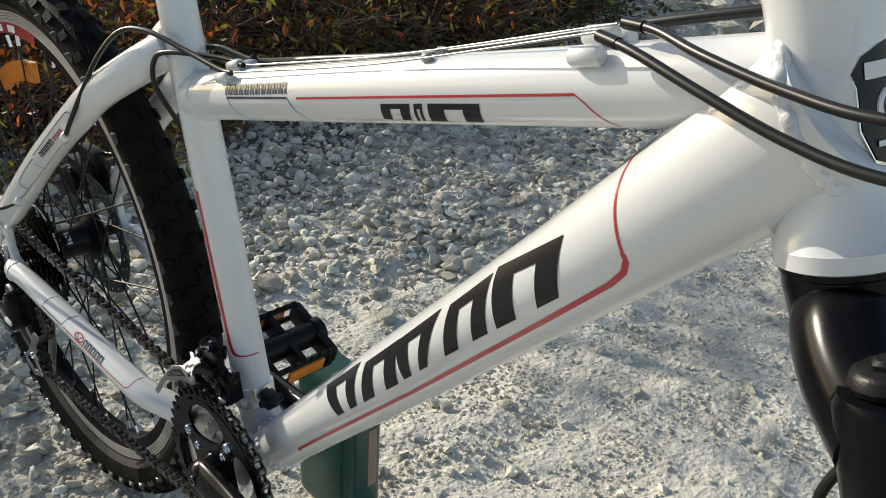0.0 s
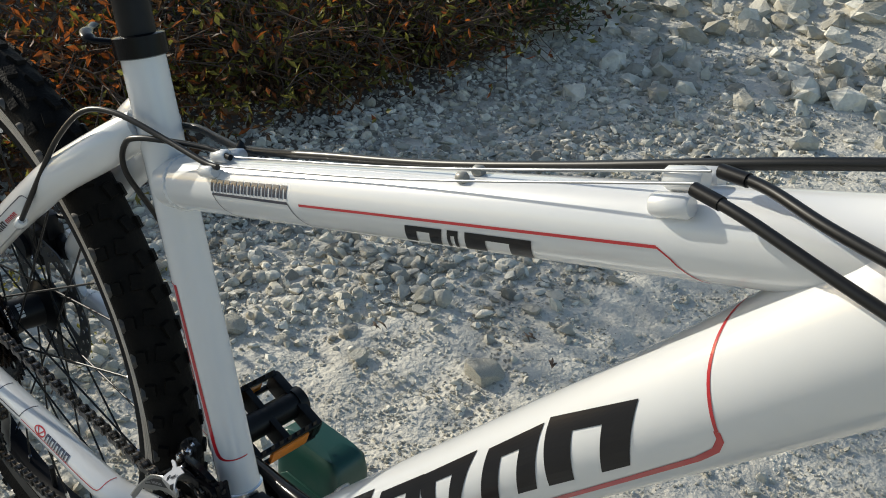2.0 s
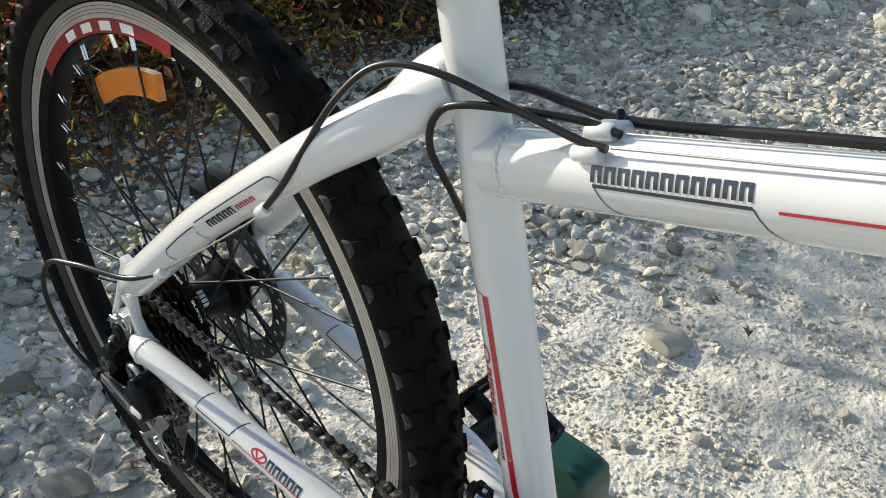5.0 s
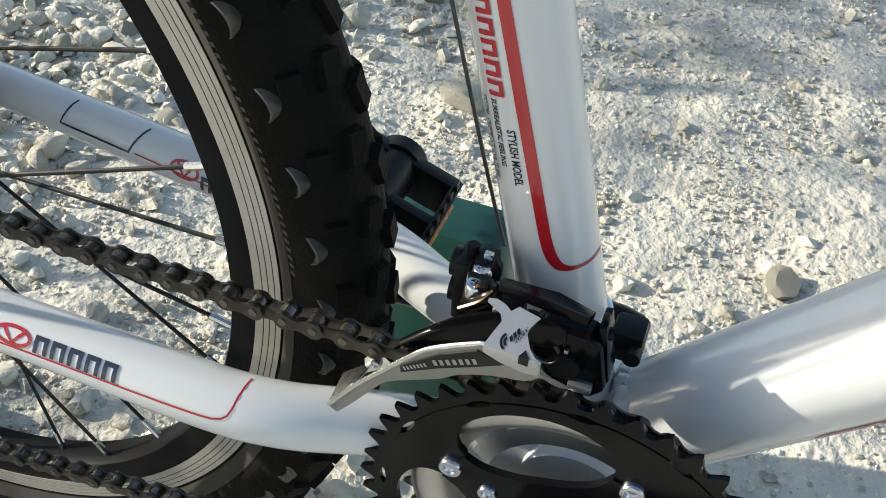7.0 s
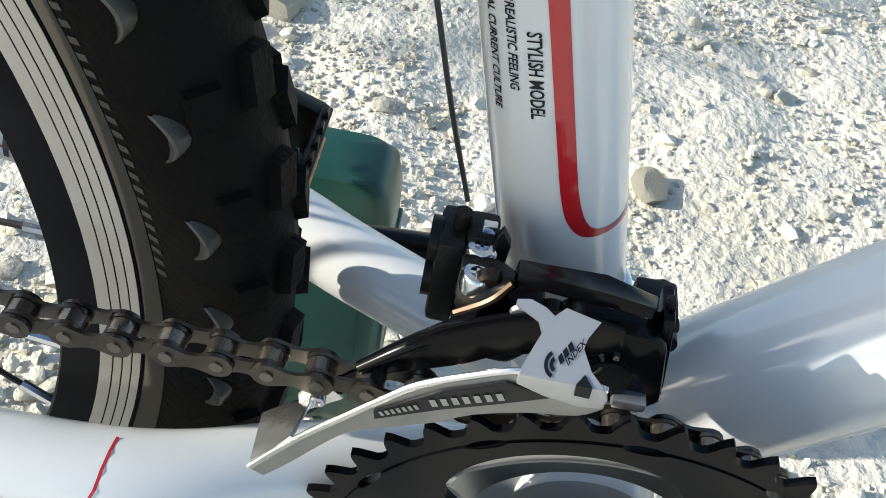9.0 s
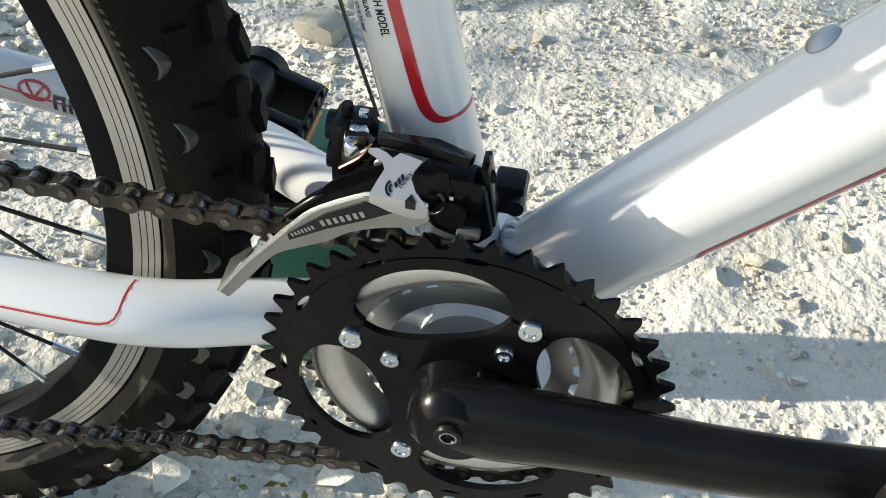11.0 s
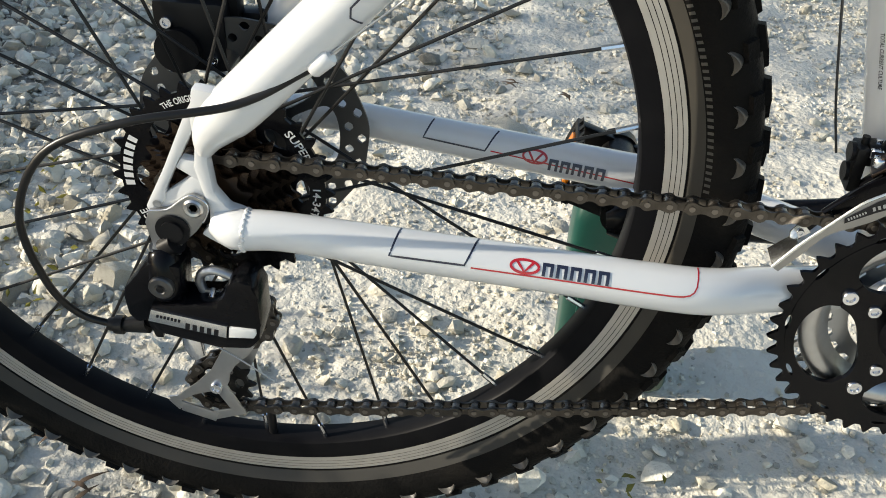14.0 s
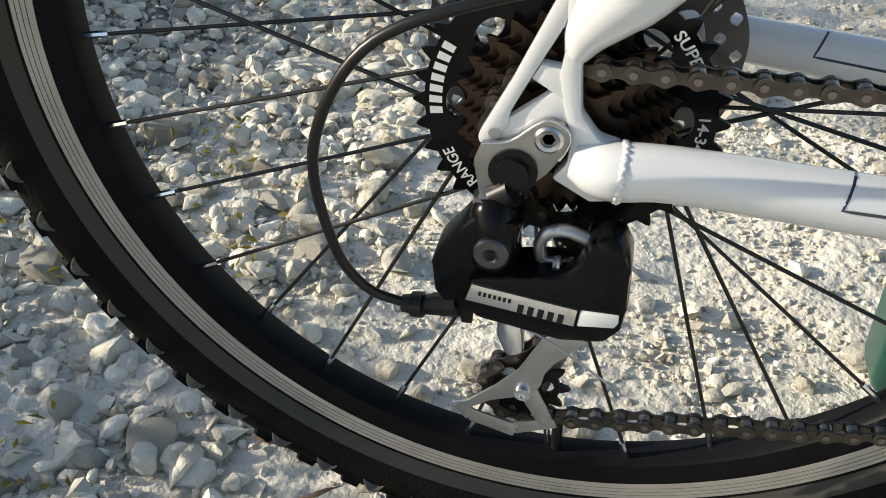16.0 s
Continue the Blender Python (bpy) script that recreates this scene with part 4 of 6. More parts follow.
# ---- seat post and clamp ----
seat_top = SEAT.a + SEAT.d * 0.385
part("seatpost", sweep([seat_top - SEAT.d * 0.02, seat_top + SEAT.d * 0.06, seat_top + SEAT.d * 0.16], 0.0138, 28), BLACK_ALLOY)
clamp = part("seat_clamp", sweep([seat_top + SEAT.d * h for h in (-0.012, -0.011, 0.004, 0.005)], [0.0178, 0.0200, 0.0200, 0.0178], 36), BLACK_PAINT)
lever_from = seat_top - SEAT.d * 0.004
part("quick_release_lever", sweep(smooth_path([tuple(lever_from + np.array(o)) for o in ((-0.020, -0.012, 0), (-0.030, -0.022, 0.001), (-0.045, -0.018, 0.002), (-0.062, -0.002, 0.001))], 5), [0.004] * 6 + [0.0055] * 6 + [0.004] * 4, 14, 0.6), BLACK_PAINT, clamp)

# ---- rear wheel ----
rim = part("rim", turned([(0.2568, -0.0088), (0.2580, -0.0106), (0.264, -0.0120), (0.272, -0.0125), (0.2855, -0.0125), (0.2865, -0.0115), (0.2850, -0.0100), (0.2800, -0.0095), (0.2790, 0.0), (0.2800, 0.0095), (0.2850, 0.0100), (0.2865, 0.0115), (0.2855, 0.0125), (0.272, 0.0125), (0.264, 0.0120), (0.2580, 0.0106), (0.2568, 0.0088)], HUB, 160, close=True), RIM_BLACK)
for a, b in ((0.2716, 0.2756), (0.2761, 0.2787), (0.2792, 0.2818), (0.2823, 0.2849)):
    for y0, y1 in ((-0.0129, -0.0127), (0.0127, 0.0129)):
        part("rim_stripe", annulus([a] * 160, [b] * 160, y0, y1, HUB), STRIPE, rim)
tyre_profile = [(0.284, -0.0108), (0.2868, -0.0132), (0.2895, -0.0150), (0.2960, -0.0195), (0.3030, -0.0232), (0.3110, -0.0246), (0.3190, -0.0228), (0.3250, -0.0178), (0.3285, -0.0100), (0.3300, 0.0), (0.3285, 0.0100), (0.3250, 0.0178), (0.3190, 0.0228), (0.3110, 0.0246), (0.3030, 0.0232), (0.2960, 0.0195), (0.2895, 0.0150), (0.2868, 0.0132), (0.284, 0.0108)]
tyre = part("tyre", turned(tyre_profile, HUB, 180), RUBBER)
for side in (-1, 1):
    band = turned([(0.2866, side * 0.0134), (0.2898, side * 0.0156), (0.2945, side * 0.0188)], HUB, 160)
    part("bead_band", band, BEAD, tyre, "brownish rubber band beside the rim")
    hatch = []
    # Hatching stops at the front arc, standing in for where sun reaches it.
    for k in range(4, 88):
        w0, w1 = 2 * math.pi * k / 420, 2 * math.pi * (k + 0.45) / 420
        v = [(r * math.cos(w), side * y, HUB[2] + r * math.sin(w)) for w in (w0, w1) for r, y in ((0.2952, 0.0194), (0.2985, 0.0212))]
        hatch.append((v, [(0, 1, 3, 2)]))
    part("hatched_line", join(*hatch), HATCH, tyre, smooth=0)


def knob_mesh(wide, long, tall):
    v, f = prism([(-long / 2, 0), (long / 2, 0), (long / 2 * 0.82, tall), (-long / 2 * 0.82, tall)], -wide / 2, wide / 2, 0.0)
    return v, f


def tread():
    first = {}
    for row, (lat, count, wide, long, tall, skew) in enumerate(((0.0065, 62, 0.0095, 0.016, 0.0042, 0.25), (-0.0065, 62, 0.0095, 0.016, 0.0042, -0.25), (0.0195, 62, 0.0090, 0.013, 0.0045, 0.1), (-0.0195, 62, 0.0090, 0.013, 0.0045, -0.1))):
        for k in range(count):
            a = 2 * math.pi * (k + 0.5 * (row % 2)) / count
            r, tip = (0.3285, 0.18) if abs(lat) < 0.01 else (0.3205, 0.85)
            m = Matrix.Translation(HUB) @ Matrix.Rotation(-a, 4, "Y") @ Matrix.Translation((r, lat, 0)) @ Matrix.Rotation(math.copysign(tip, lat), 4, "Z") @ Matrix.Rotation(radians(90), 4, "Y") @ Matrix.Rotation(skew, 4, "Z")
            key = (abs(lat) < 0.01)
            if key not in first:
                v, f = knob_mesh(wide, long, tall)
                first[key] = part("tread_knob", (v, f), RUBBER, tyre, smooth=0)
                first[key].matrix_basis = m
            else:
                share(first[key], m, tyre)


tread()


def shoulder_lugs():
    """Half-moon lugs on the side of the tyre, with a smooth hollow towards the hub."""
    n = 7
    v, f = [], []
    for i in range(n + 1):
        a = (i / n - 0.5) * 2
        bow = 1 - a * a
        x, tall = 0.0070 * a, 0.0042 * (1 - 0.7 * a * a)
        v += [(0.0018 * bow, x, -0.0004), (0.0052 * bow, x, tall), (0.0052 * bow + 0.0010, x, tall), (0.0052 * bow + 0.0028, x, -0.0010)]
    for i in range(n):
        for j in range(3):
            f.append((4 * i + j, 4 * i + 4 + j, 4 * i + 5 + j, 4 * i + 1 + j))
    first = None
    for side in (-1, 1):
        for k in range(58):
            a = 2 * math.pi * (k + 0.175 + 0.5 * (side > 0)) / 58
            basis = Matrix(((1, 0, 0, 0), (0, 0, side, 0), (0, 1, 0, 0), (0, 0, 0, 1)))
            m = Matrix.Translation(HUB) @ Matrix.Rotation(-a, 4, "Y") @ Matrix.Translation((0.3095, side * 0.0240, 0)) @ basis
            if first is None:
                first = part("shoulder_lug", (v, f), LUG, tyre, "smooth half-moon tread lug")
                first.matrix_basis = m
            else:
                share(first, m, tyre)


shoulder_lugs()
hub = part("hub", turned([(0, -0.066), (0.007, -0.066), (0.007, -0.052), (0.017, -0.052), (0.017, -0.022), (0.031, -0.022), (0.031, -0.018), (0.021, -0.014), (0.019, 0.0), (0.021, 0.020), (0.031, 0.026), (0.031, 0.030), (0.022, 0.032), (0.022, 0.040), (0.007, 0.046), (0.007, 0.066), (0, 0.066)], HUB, 40), BLACK_ALLOY)
pieces("maker_mark", [(lambda w: ([(0.0203 * math.cos(a), y, HUB[2] + 0.0203 * math.sin(a)) for a in (w, w + 0.16) for y in (-0.008, -0.002)], [(0, 1, 3, 2)]))(0.35 + 0.22 * k) for k in range(4)], PALE_INK, hub)


def lace():
    count = 32
    kinds = {}
    for k in range(count):
        side = -1 if k % 2 else 1
        lead = 1 if (k // 2) % 2 else -1
        key = (side, lead)
        a = 2 * math.pi * k / count
        m = Matrix.Translation(HUB) @ Matrix.Rotation(-a, 4, "Y")
        if key not in kinds:
            w = lead * radians(66)
            flange = np.array((0.0285 * math.cos(w), side * (0.029 if side > 0 else 0.021), 0.0285 * math.sin(w)))
            end = np.array((0.2570, side * 0.003, 0.0))
            seat = end + (flange - end) / np.linalg.norm(flange - end) * 0.014
            kinds[key] = (part("spoke", rod(flange, end, 0.00115, 8), SPOKE, rim), part("nipple", rod(end, seat, 0.0021, 8), CHROME, rim))
            for ob in kinds[key]:
                ob.matrix_basis = m
        else:
            for ob in kinds[key]:
                share(ob, m, rim)


lace()


def arc_band(r0, r1, y, a0, a1, n=24, center=HUB):
    v = []
    for i in range(n + 1):
        w = radians(a0 + (a1 - a0) * i / n)
        for r in (r0, r1):
            v.append((center[0] + r * math.cos(w), center[1] + y, center[2] + r * math.sin(w)))
    return v, [(2 * i, 2 * i + 1, 2 * i + 3, 2 * i + 2) for i in range(n)]


part("rim_sticker", arc_band(0.2590, 0.2712, -0.0130, 84, 140, 40), SHADED_RED, rim, "red rim sticker with pale plain shapes", smooth=0)
pieces("sticker_mark", [arc_band(0.2612, 0.2692, -0.0133, 124 - 8 * k, 124 - 8 * k - 4.5, 5) for k in range(4)], PALE_INK, rim)


def spoke_reflector():
    n = 16
    v, f = [], []
    for i in range(n + 1):
        w = radians(95 + 31 * i / n)
        for r, y in ((0.202, -0.0035), (0.226, -0.0035), (0.226, 0.0035), (0.202, 0.0035)):
            v.append((r * math.cos(w), y, HUB[2] + r * math.sin(w)))
    for i in range(n):
        for j in range(4):
            f.append((4 * i + j, 4 * i + (j + 1) % 4, 4 * i + 4 + (j + 1) % 4, 4 * i + 4 + j))
    f += [(0, 1, 2, 3), (4 * n + 3, 4 * n + 2, 4 * n + 1, 4 * n)]
    return v, f


part("spoke_reflector", spoke_reflector(), AMBER, rim, "amber plastic reflector between the spokes", smooth=30)
part("valve", rod((0.006, 0, HUB[2] - 0.258), (0.0055, 0, HUB[2] - 0.226), 0.0035), BLACK_ALLOY, rim)


def windows(count, samples, r_mid, half, wide, first=0.0, power=2.0):
    """Inner and outer bounds of openings in a ring."""
    low, high = [], []
    for k in range(samples):
        w = 2 * math.pi * k / samples - first
        d = abs((w / (2 * math.pi / count) + 0.5) % 1.0 - 0.5) * (2 * math.pi / count)
        h = half * max(0.0, 1 - (d / wide) ** power) ** (1 / power) if d < wide else 0.0
        low.append(r_mid - h)
        high.append(r_mid + h)
    return low, high


def disc_rotor():
    n = 480
    low, high = windows(24, n, 0.0750, 0.0030, 0.042)
    low2, high2 = windows(24, n, 0.0668, 0.0030, 0.046, 0.13)
    y0, y1, c = 0.0385, 0.0403, HUB
    arms_in, arms_out = windows(6, n, 0.0435, 0.0165, 0.44, 0.0, 5.0)
    return join(annulus(high, [0.080 + 0.0006 * math.sin(k * 12 * 2 * math.pi / n) for k in range(n)], y0, y1, c), annulus(high2, low, y0, y1, c), annulus(arms_out, low2, y0, y1, c), annulus([0.020] * n, arms_in, y0, y1, c))


part("disc_rotor", welded(disc_rotor()), DISC, hub, "drilled steel brake disc", smooth=30)

# ---- sprockets ----
for k, count in enumerate((14, 16, 18, 20, 22, 24)):
    r = count * 0.0127 / (2 * math.pi)
    rim_r = teeth(count, r - 0.0034, r + 0.0026, 8)
    part("sprocket", annulus([0.016] * len(rim_r), rim_r, -0.0010, 0.0010, (HUB[0], -0.0585 + 0.0044 * k, HUB[2])), BROWN, hub, smooth=30)
big_r = teeth(34, 0.0655, 0.0712, 10)
lo, hi = windows(8, 340, 0.051, 0.0045, 0.16)
part("sprocket", join(annulus(hi, big_r, -0.0011, 0.0011, (0, -0.0315, HUB[2])), annulus([0.018] * 340, lo, -0.0011, 0.0011, (0, -0.0315, HUB[2]))), BLACK_PAINT, hub, "large black sprocket with pale print", smooth=30)


def round_writing(text, r, start, sweep_deg, height, y, center):
    v, f, w = letters(text, height * 1.4)
    out = []
    for x, z in v:
        a = radians(start - sweep_deg * x / w)
        out.append((center[0] + (r + z) * math.cos(a), y, center[2] + (r + z) * math.sin(a)))
    return out, f


for geo in (round_writing("THE ORIGINAL BIKE COMPONENT", 0.0585, 122, 62, 0.0042, -0.0330, HUB), round_writing("SUPER", 0.0575, 44, 22, 0.0052, -0.0330, HUB), round_writing("14-34T", 0.0575, 4, 22, 0.0050, -0.0330, HUB), round_writing("RANGE", 0.0575, 226, 22, 0.0056, -0.0330, HUB)):
    part("print", geo, PALE_INK, hub, "pale lettering", smooth=0)
pieces("maker_mark", [arc_band(0.0572, 0.0632, -0.0330, 186 - 5.2 * k, 186 - 5.2 * k - 3.4, 3) for k in range(7)], PALE_INK, hub)

# ---- cranks and chainrings ----
RING_Y = -0.0560
ring_r = teeth(42, 0.0802, 0.0866, 10, 0.34)
n = len(ring_r)
lo, hi = windows(4, n, 0.0520, 0.0185, 0.60, radians(107), 2.2)
slot_lo, slot_hi = windows(12, n, 0.0760, 0.0014, 0.07)
big_ring = part("chainring", join(annulus(slot_hi, ring_r, -0.0012, 0.0012, (CRANK[0], RING_Y, CRANK[2])), annulus(hi, slot_lo, -0.0017, 0.0017, (CRANK[0], RING_Y, CRANK[2])), annulus([0.018] * n, lo, -0.0017, 0.0017, (CRANK[0], RING_Y - 0.001, CRANK[2]))), BLACK_PAINT, None, "large black chainring", smooth=30)
for count, y, mat in ((34, -0.0475, BRUSHED), (24, -0.0395, GREY)):
    r = count * 0.0127 / (2 * math.pi)
    rr = teeth(count, r - 0.0036, r + 0.0026, 10)
    part("chainring", annulus([r - 0.013] * len(rr), rr, -0.0011, 0.0011, (CRANK[0], y, CRANK[2])), mat, None, "smaller pressed steel chainring", smooth=30)
part("ring_dish", turned([(0.0665, -0.0020), (0.0640, -0.0040), (0.0600, -0.0046), (0.0560, -0.0030), (0.0520, 0.0006), (0.0490, 0.0040), (0.0475, 0.0055), (0.0490, 0.0060), (0.0560, 0.0010), (0.0640, 0.0)], (CRANK[0], -0.0475, CRANK[2]), 96, close=True), BRUSHED, None, "polished silver dish of the middle ring")


def bolt(at, r, out=0.0022):
    ring = turned([(0.0, -out * 0.4), (r * 0.45, -out * 0.4), (r * 0.55, -out), (r * 0.9, -out), (r, -out * 0.6), (r, 0.001)], at, 24)
    return ring


for k in range(4):
    w = radians(62.5 + 90 * k)
    for r, off, size in ((0.0520, 0.0, 0.0050), (0.0336, 0.0, 0.0042)):
        part("chainring_bolt", bolt((CRANK[0] + r * math.cos(w + off), RING_Y - 0.0022, CRANK[2] + r * math.sin(w + off)), size), CHROME, big_ring)
ARM_TURN = radians(9.5)


def crank_arm(sign, y_in, y_out):
    """A tapered arm from the spindle to the pedal axle."""
    c, s = sign * math.cos(ARM_TURN), sign * math.sin(ARM_TURN)
    side = -1 if y_out < 0 else 1
    pts, rad = [], []
    for d, y, r in ((-0.012, y_in, 0.016), (0.0, y_in, 0.0205), (0.020, y_in + side * 0.002, 0.0205), (0.05, (y_in + y_out) / 2 - side * 0.002, 0.0185), (0.10, y_out - side * 0.003, 0.0165), (0.15, y_out, 0.0152), (0.170, y_out, 0.0150), (0.181, y_out, 0.010)):
        pts.append((CRANK[0] + c * d, y, CRANK[2] + s * d, r))
    p = smooth_path(pts, 5)
    return sweep(p, [q[3] for q in p], 24, 0.62, (0, 1, 0))


arm = part("crank_arm", crank_arm(1, -0.0690, -0.0830), BLACK_PAINT)
part("spindle_boss", turned([(0, -0.012), (0.014, -0.012), (0.0185, -0.008), (0.020, 0.0), (0.022, 0.010)], (CRANK[0], -0.0690, CRANK[2]), 36), BLACK_PAINT, arm)
crank_bolt = part("crank_bolt", bolt((CRANK[0] - 0.0010, -0.0812, CRANK[2] + 0.0030), 0.0058, 0.002), BLACK_ALLOY, arm)
part("bolt_rim", turned([(0.0030, -0.0022), (0.0036, -0.0022)], (CRANK[0] - 0.0010, -0.0812, CRANK[2] + 0.0030), 18), GREY, arm)
far_arm = part("crank_arm", crank_arm(-1, 0.0600, 0.0760), BLACK_PAINT)
AXLE_NEAR = (CRANK[0] + 0.170 * math.cos(ARM_TURN), -0.0830, CRANK[2] + 0.170 * math.sin(ARM_TURN))
AXLE_FAR = (CRANK[0] - 0.170 * math.cos(ARM_TURN), 0.0760, CRANK[2] - 0.170 * math.sin(ARM_TURN))


def pedal(at, side, tilt):
    """A plastic platform pedal with toothed cages and amber reflectors."""
    m = Matrix.Translation(at) @ Matrix.Rotation(tilt, 4, "Y")
    y = lambda a: side * a
    core = part("pedal", join(rod((0, y(0.006), 0), (0, y(0.108), 0), 0.0155, 20), box(-0.043, 0.043, min(y(0.100), y(0.110)), max(y(0.100), y(0.110)), -0.013, 0.013, 0.006), rod((0, y(0.102), 0), (0, y(0.113), 0), 0.0175, 24), rod((0, y(-0.004), 0), (0, y(0.012), 0), 0.008, 12)), PLASTIC)
    core.matrix_basis = m
    for fx in (-1, 1):
        rails = [box(fx * 0.040 - 0.003, fx * 0.040 + 0.003, min(y(0.018), y(0.104)), max(y(0.018), y(0.104)), z - 0.0025, z + 0.0025, 0.001) for z in (-0.0125, 0.0125)]
        ends = [box(min(fx * 0.008, fx * 0.042), max(fx * 0.008, fx * 0.042), min(y(a), y(a + 0.008)), max(y(a), y(a + 0.008)), -0.0135, 0.0135, 0.0012) for a in (0.018, 0.058, 0.097)]
        spikes = [prism([(fx * 0.040 - 0.0022, z), (fx * 0.040 + 0.0022, z), (fx * 0.040, z + math.copysign(0.006, z))], min(y(a), y(a + 0.005)), max(y(a), y(a + 0.005))) for a in np.linspace(0.024, 0.094, 7) for z in (-0.014, 0.014)]
        part("pedal_cage", join(*rails, *ends, *spikes), PLASTIC, core)
        part("pedal_reflector", box(min(fx * 0.0402, fx * 0.0450), max(fx * 0.0402, fx * 0.0450), min(y(0.038), y(0.088)), max(y(0.038), y(0.088)), -0.0095, 0.0095, 0.001), AMBER, core, "amber reflector")


pedal(AXLE_NEAR, -1, radians(82))
pedal(AXLE_FAR, 1, radians(20))

# ---- chain ----
LINE_Y = -0.0495
WHEELS = [((0.0, 0.335), 16 * 0.0127 / 6.2832, 1), ((0.010, 0.2455), 0.0215, -1), ((-0.010, 0.1800), 0.0215, 1), ((CRANK[0], CRANK[2]), 34 * 0.0127 / 6.2832, 1)]


def chain_path():
    legs = []
    for i in range(4):
        (c1, r1, o1), (c2, r2, o2) = WHEELS[i], WHEELS[(i + 1) % 4]
        d = np.array(c2) - np.array(c1)
        L = np.linalg.norm(d)
        d /= L
        k = (o1 * r1 - o2 * r2) / L
        R = k * d + math.sqrt(1 - k * k) * np.array((d[1], -d[0]))
        legs.append((np.array(c1) + o1 * r1 * R, np.array(c2) + o2 * r2 * R))
    pts = []
    for i in range(4):
        a, b = legs[i]
        m = max(2, int(np.linalg.norm(b - a) / 0.001))
        sag = 0.004 if i == 2 else 0.0
        for j in range(m):
            u = j / m
            pts.append(a + (b - a) * u - np.array((0, sag * 4 * u * (1 - u))))
        (c, r, o), nxt = WHEELS[(i + 1) % 4], legs[(i + 1) % 4][0]
        w0, w1 = math.atan2(*(b - c)[::-1]), math.atan2(*(nxt - c)[::-1])
        span = (w1 - w0) * o % (2 * math.pi)
        m = max(2, int(span * r / 0.001))
        for j in range(m):
            w = w0 + o * span * j / m
            pts.append(np.array(c) + r * np.array((math.cos(w), math.sin(w))))
    return np.array(pts)


def chain_y(x):
    return LINE_Y + 0.0022 * (x / CRANK[0] * 2 - 1)


def make_chain():
    p = chain_path()
    p = np.concatenate([p, p[:1]])
    run = np.concatenate([[0], np.cumsum(np.linalg.norm(np.diff(p, axis=0), axis=1))])
    count = 2 * round(run[-1] / 0.0127 / 2)
    pins = np.stack([np.interp(np.linspace(0, run[-1], count + 1), run, p[:, i]) for i in (0, 1)], 1)
    rollers, heads = [], []
    for x, z in pins[:-1]:
        y = chain_y(x)
        heads.append(rod((x, y - 0.0050, z), (x, y + 0.0050, z), 0.0018, 10))
        rollers.append(rod((x, y - 0.0020, z), (x, y + 0.0020, z), 0.0040, 12))
    chain = part("chain", join(*rollers), ROLLER, None, "oily dark steel roller chain", smooth=30)
    tagged(part("rivet_head", join(*heads), RIVET, chain, "bright rivet heads", smooth=30), kind="stuff")

    def plates(y):
        arc = [radians(-125 + 250 * k / 9) for k in range(10)]
        side = [(0.00635 + 0.0043 * math.cos(w), 0.0043 * math.sin(w)) for w in arc]
        side += [(0.0012, 0.0026), (-0.0012, 0.0026)]
        side += [(-0.00635 - 0.0043 * math.cos(w), -0.0043 * math.sin(w)) for w in arc]
        side += [(-0.0012, -0.0026), (0.0012, -0.0026)]
        return join(prism(side, -y - 0.0011, -y), prism(side, y, y + 0.0011))

    made = {}
    for k in range(count):
        a, b = pins[k], pins[k + 1]
        mid, w = (a + b) / 2, math.atan2(b[1] - a[1], b[0] - a[0])
        m = Matrix.Translation((mid[0], chain_y(mid[0]), mid[1])) @ Matrix.Rotation(-w, 4, "Y")
        kind = k % 2
        if kind not in made:
            made[kind] = part("chain_link", plates(0.0034 if kind else 0.0021), CHAIN, chain, smooth=30)
            made[kind].matrix_basis = m
        else:
            share(made[kind], m, chain)


make_chain()

# ---- front derailleur ----
band_c = SEAT.a + SEAT.d * -0.012


def slab(corners, thick, bevel=0.0006):
    """A plate given by its corners in space, thickened along its own normal away from the viewer's side."""
    c = [np.array(q, float) for q in corners]
    normal = sum((np.cross(a - c[0], b - c[0]) for a, b in zip(c[1:], c[2:])), np.zeros(3))
    normal /= np.linalg.norm(normal)
    if normal[1] > 0:
        normal = -normal
    bm = bmesh.new()
    top = [bm.verts.new(q) for q in c]
    low = [bm.verts.new(q - normal * thick) for q in c]
    bm.faces.new(top)
    bm.faces.new(low[::-1])
    for i in range(len(c)):
        j = (i + 1) % len(c)
        bm.faces.new((top[i], low[i], low[j], top[j]))
    bmesh.ops.recalc_face_normals(bm, faces=bm.faces)
    if bevel:
        bmesh.ops.bevel(bm, geom=list(bm.edges), offset=bevel, segments=2, affect="EDGES", profile=0.6, clamp_overlap=True)
    bmesh.ops.triangulate(bm, faces=[f for f in bm.faces if len(f.verts) > 4])
    bm.verts.index_update()
    geo = [tuple(v.co) for v in bm.verts], [tuple(v.index for v in f.verts) for f in bm.faces]
    bm.free()
    return geo


# black forged body: parallelogram box, hooked end, cable arm and inner link
fd = part("front_derailleur", join(
    prism([(0.4085, 0.3905), (0.4255, 0.3890), (0.4300, 0.3860), (0.4345, 0.3650), (0.4290, 0.3590), (0.4130, 0.3640), (0.4040, 0.3720), (0.4030, 0.3840)], -0.0420, -0.0300, 0.0022),
    prism([(0.4270, 0.3925), (0.4300, 0.3930), (0.4350, 0.3660), (0.4310, 0.3650)], -0.0380, -0.0260, 0.0010),
    prism([(0.3885, 0.3890), (0.3990, 0.3880), (0.4010, 0.3740), (0.3940, 0.3650), (0.3790, 0.3660), (0.3770, 0.3760)], -0.0390, -0.0280, 0.0025)), BLACK_PAINT)
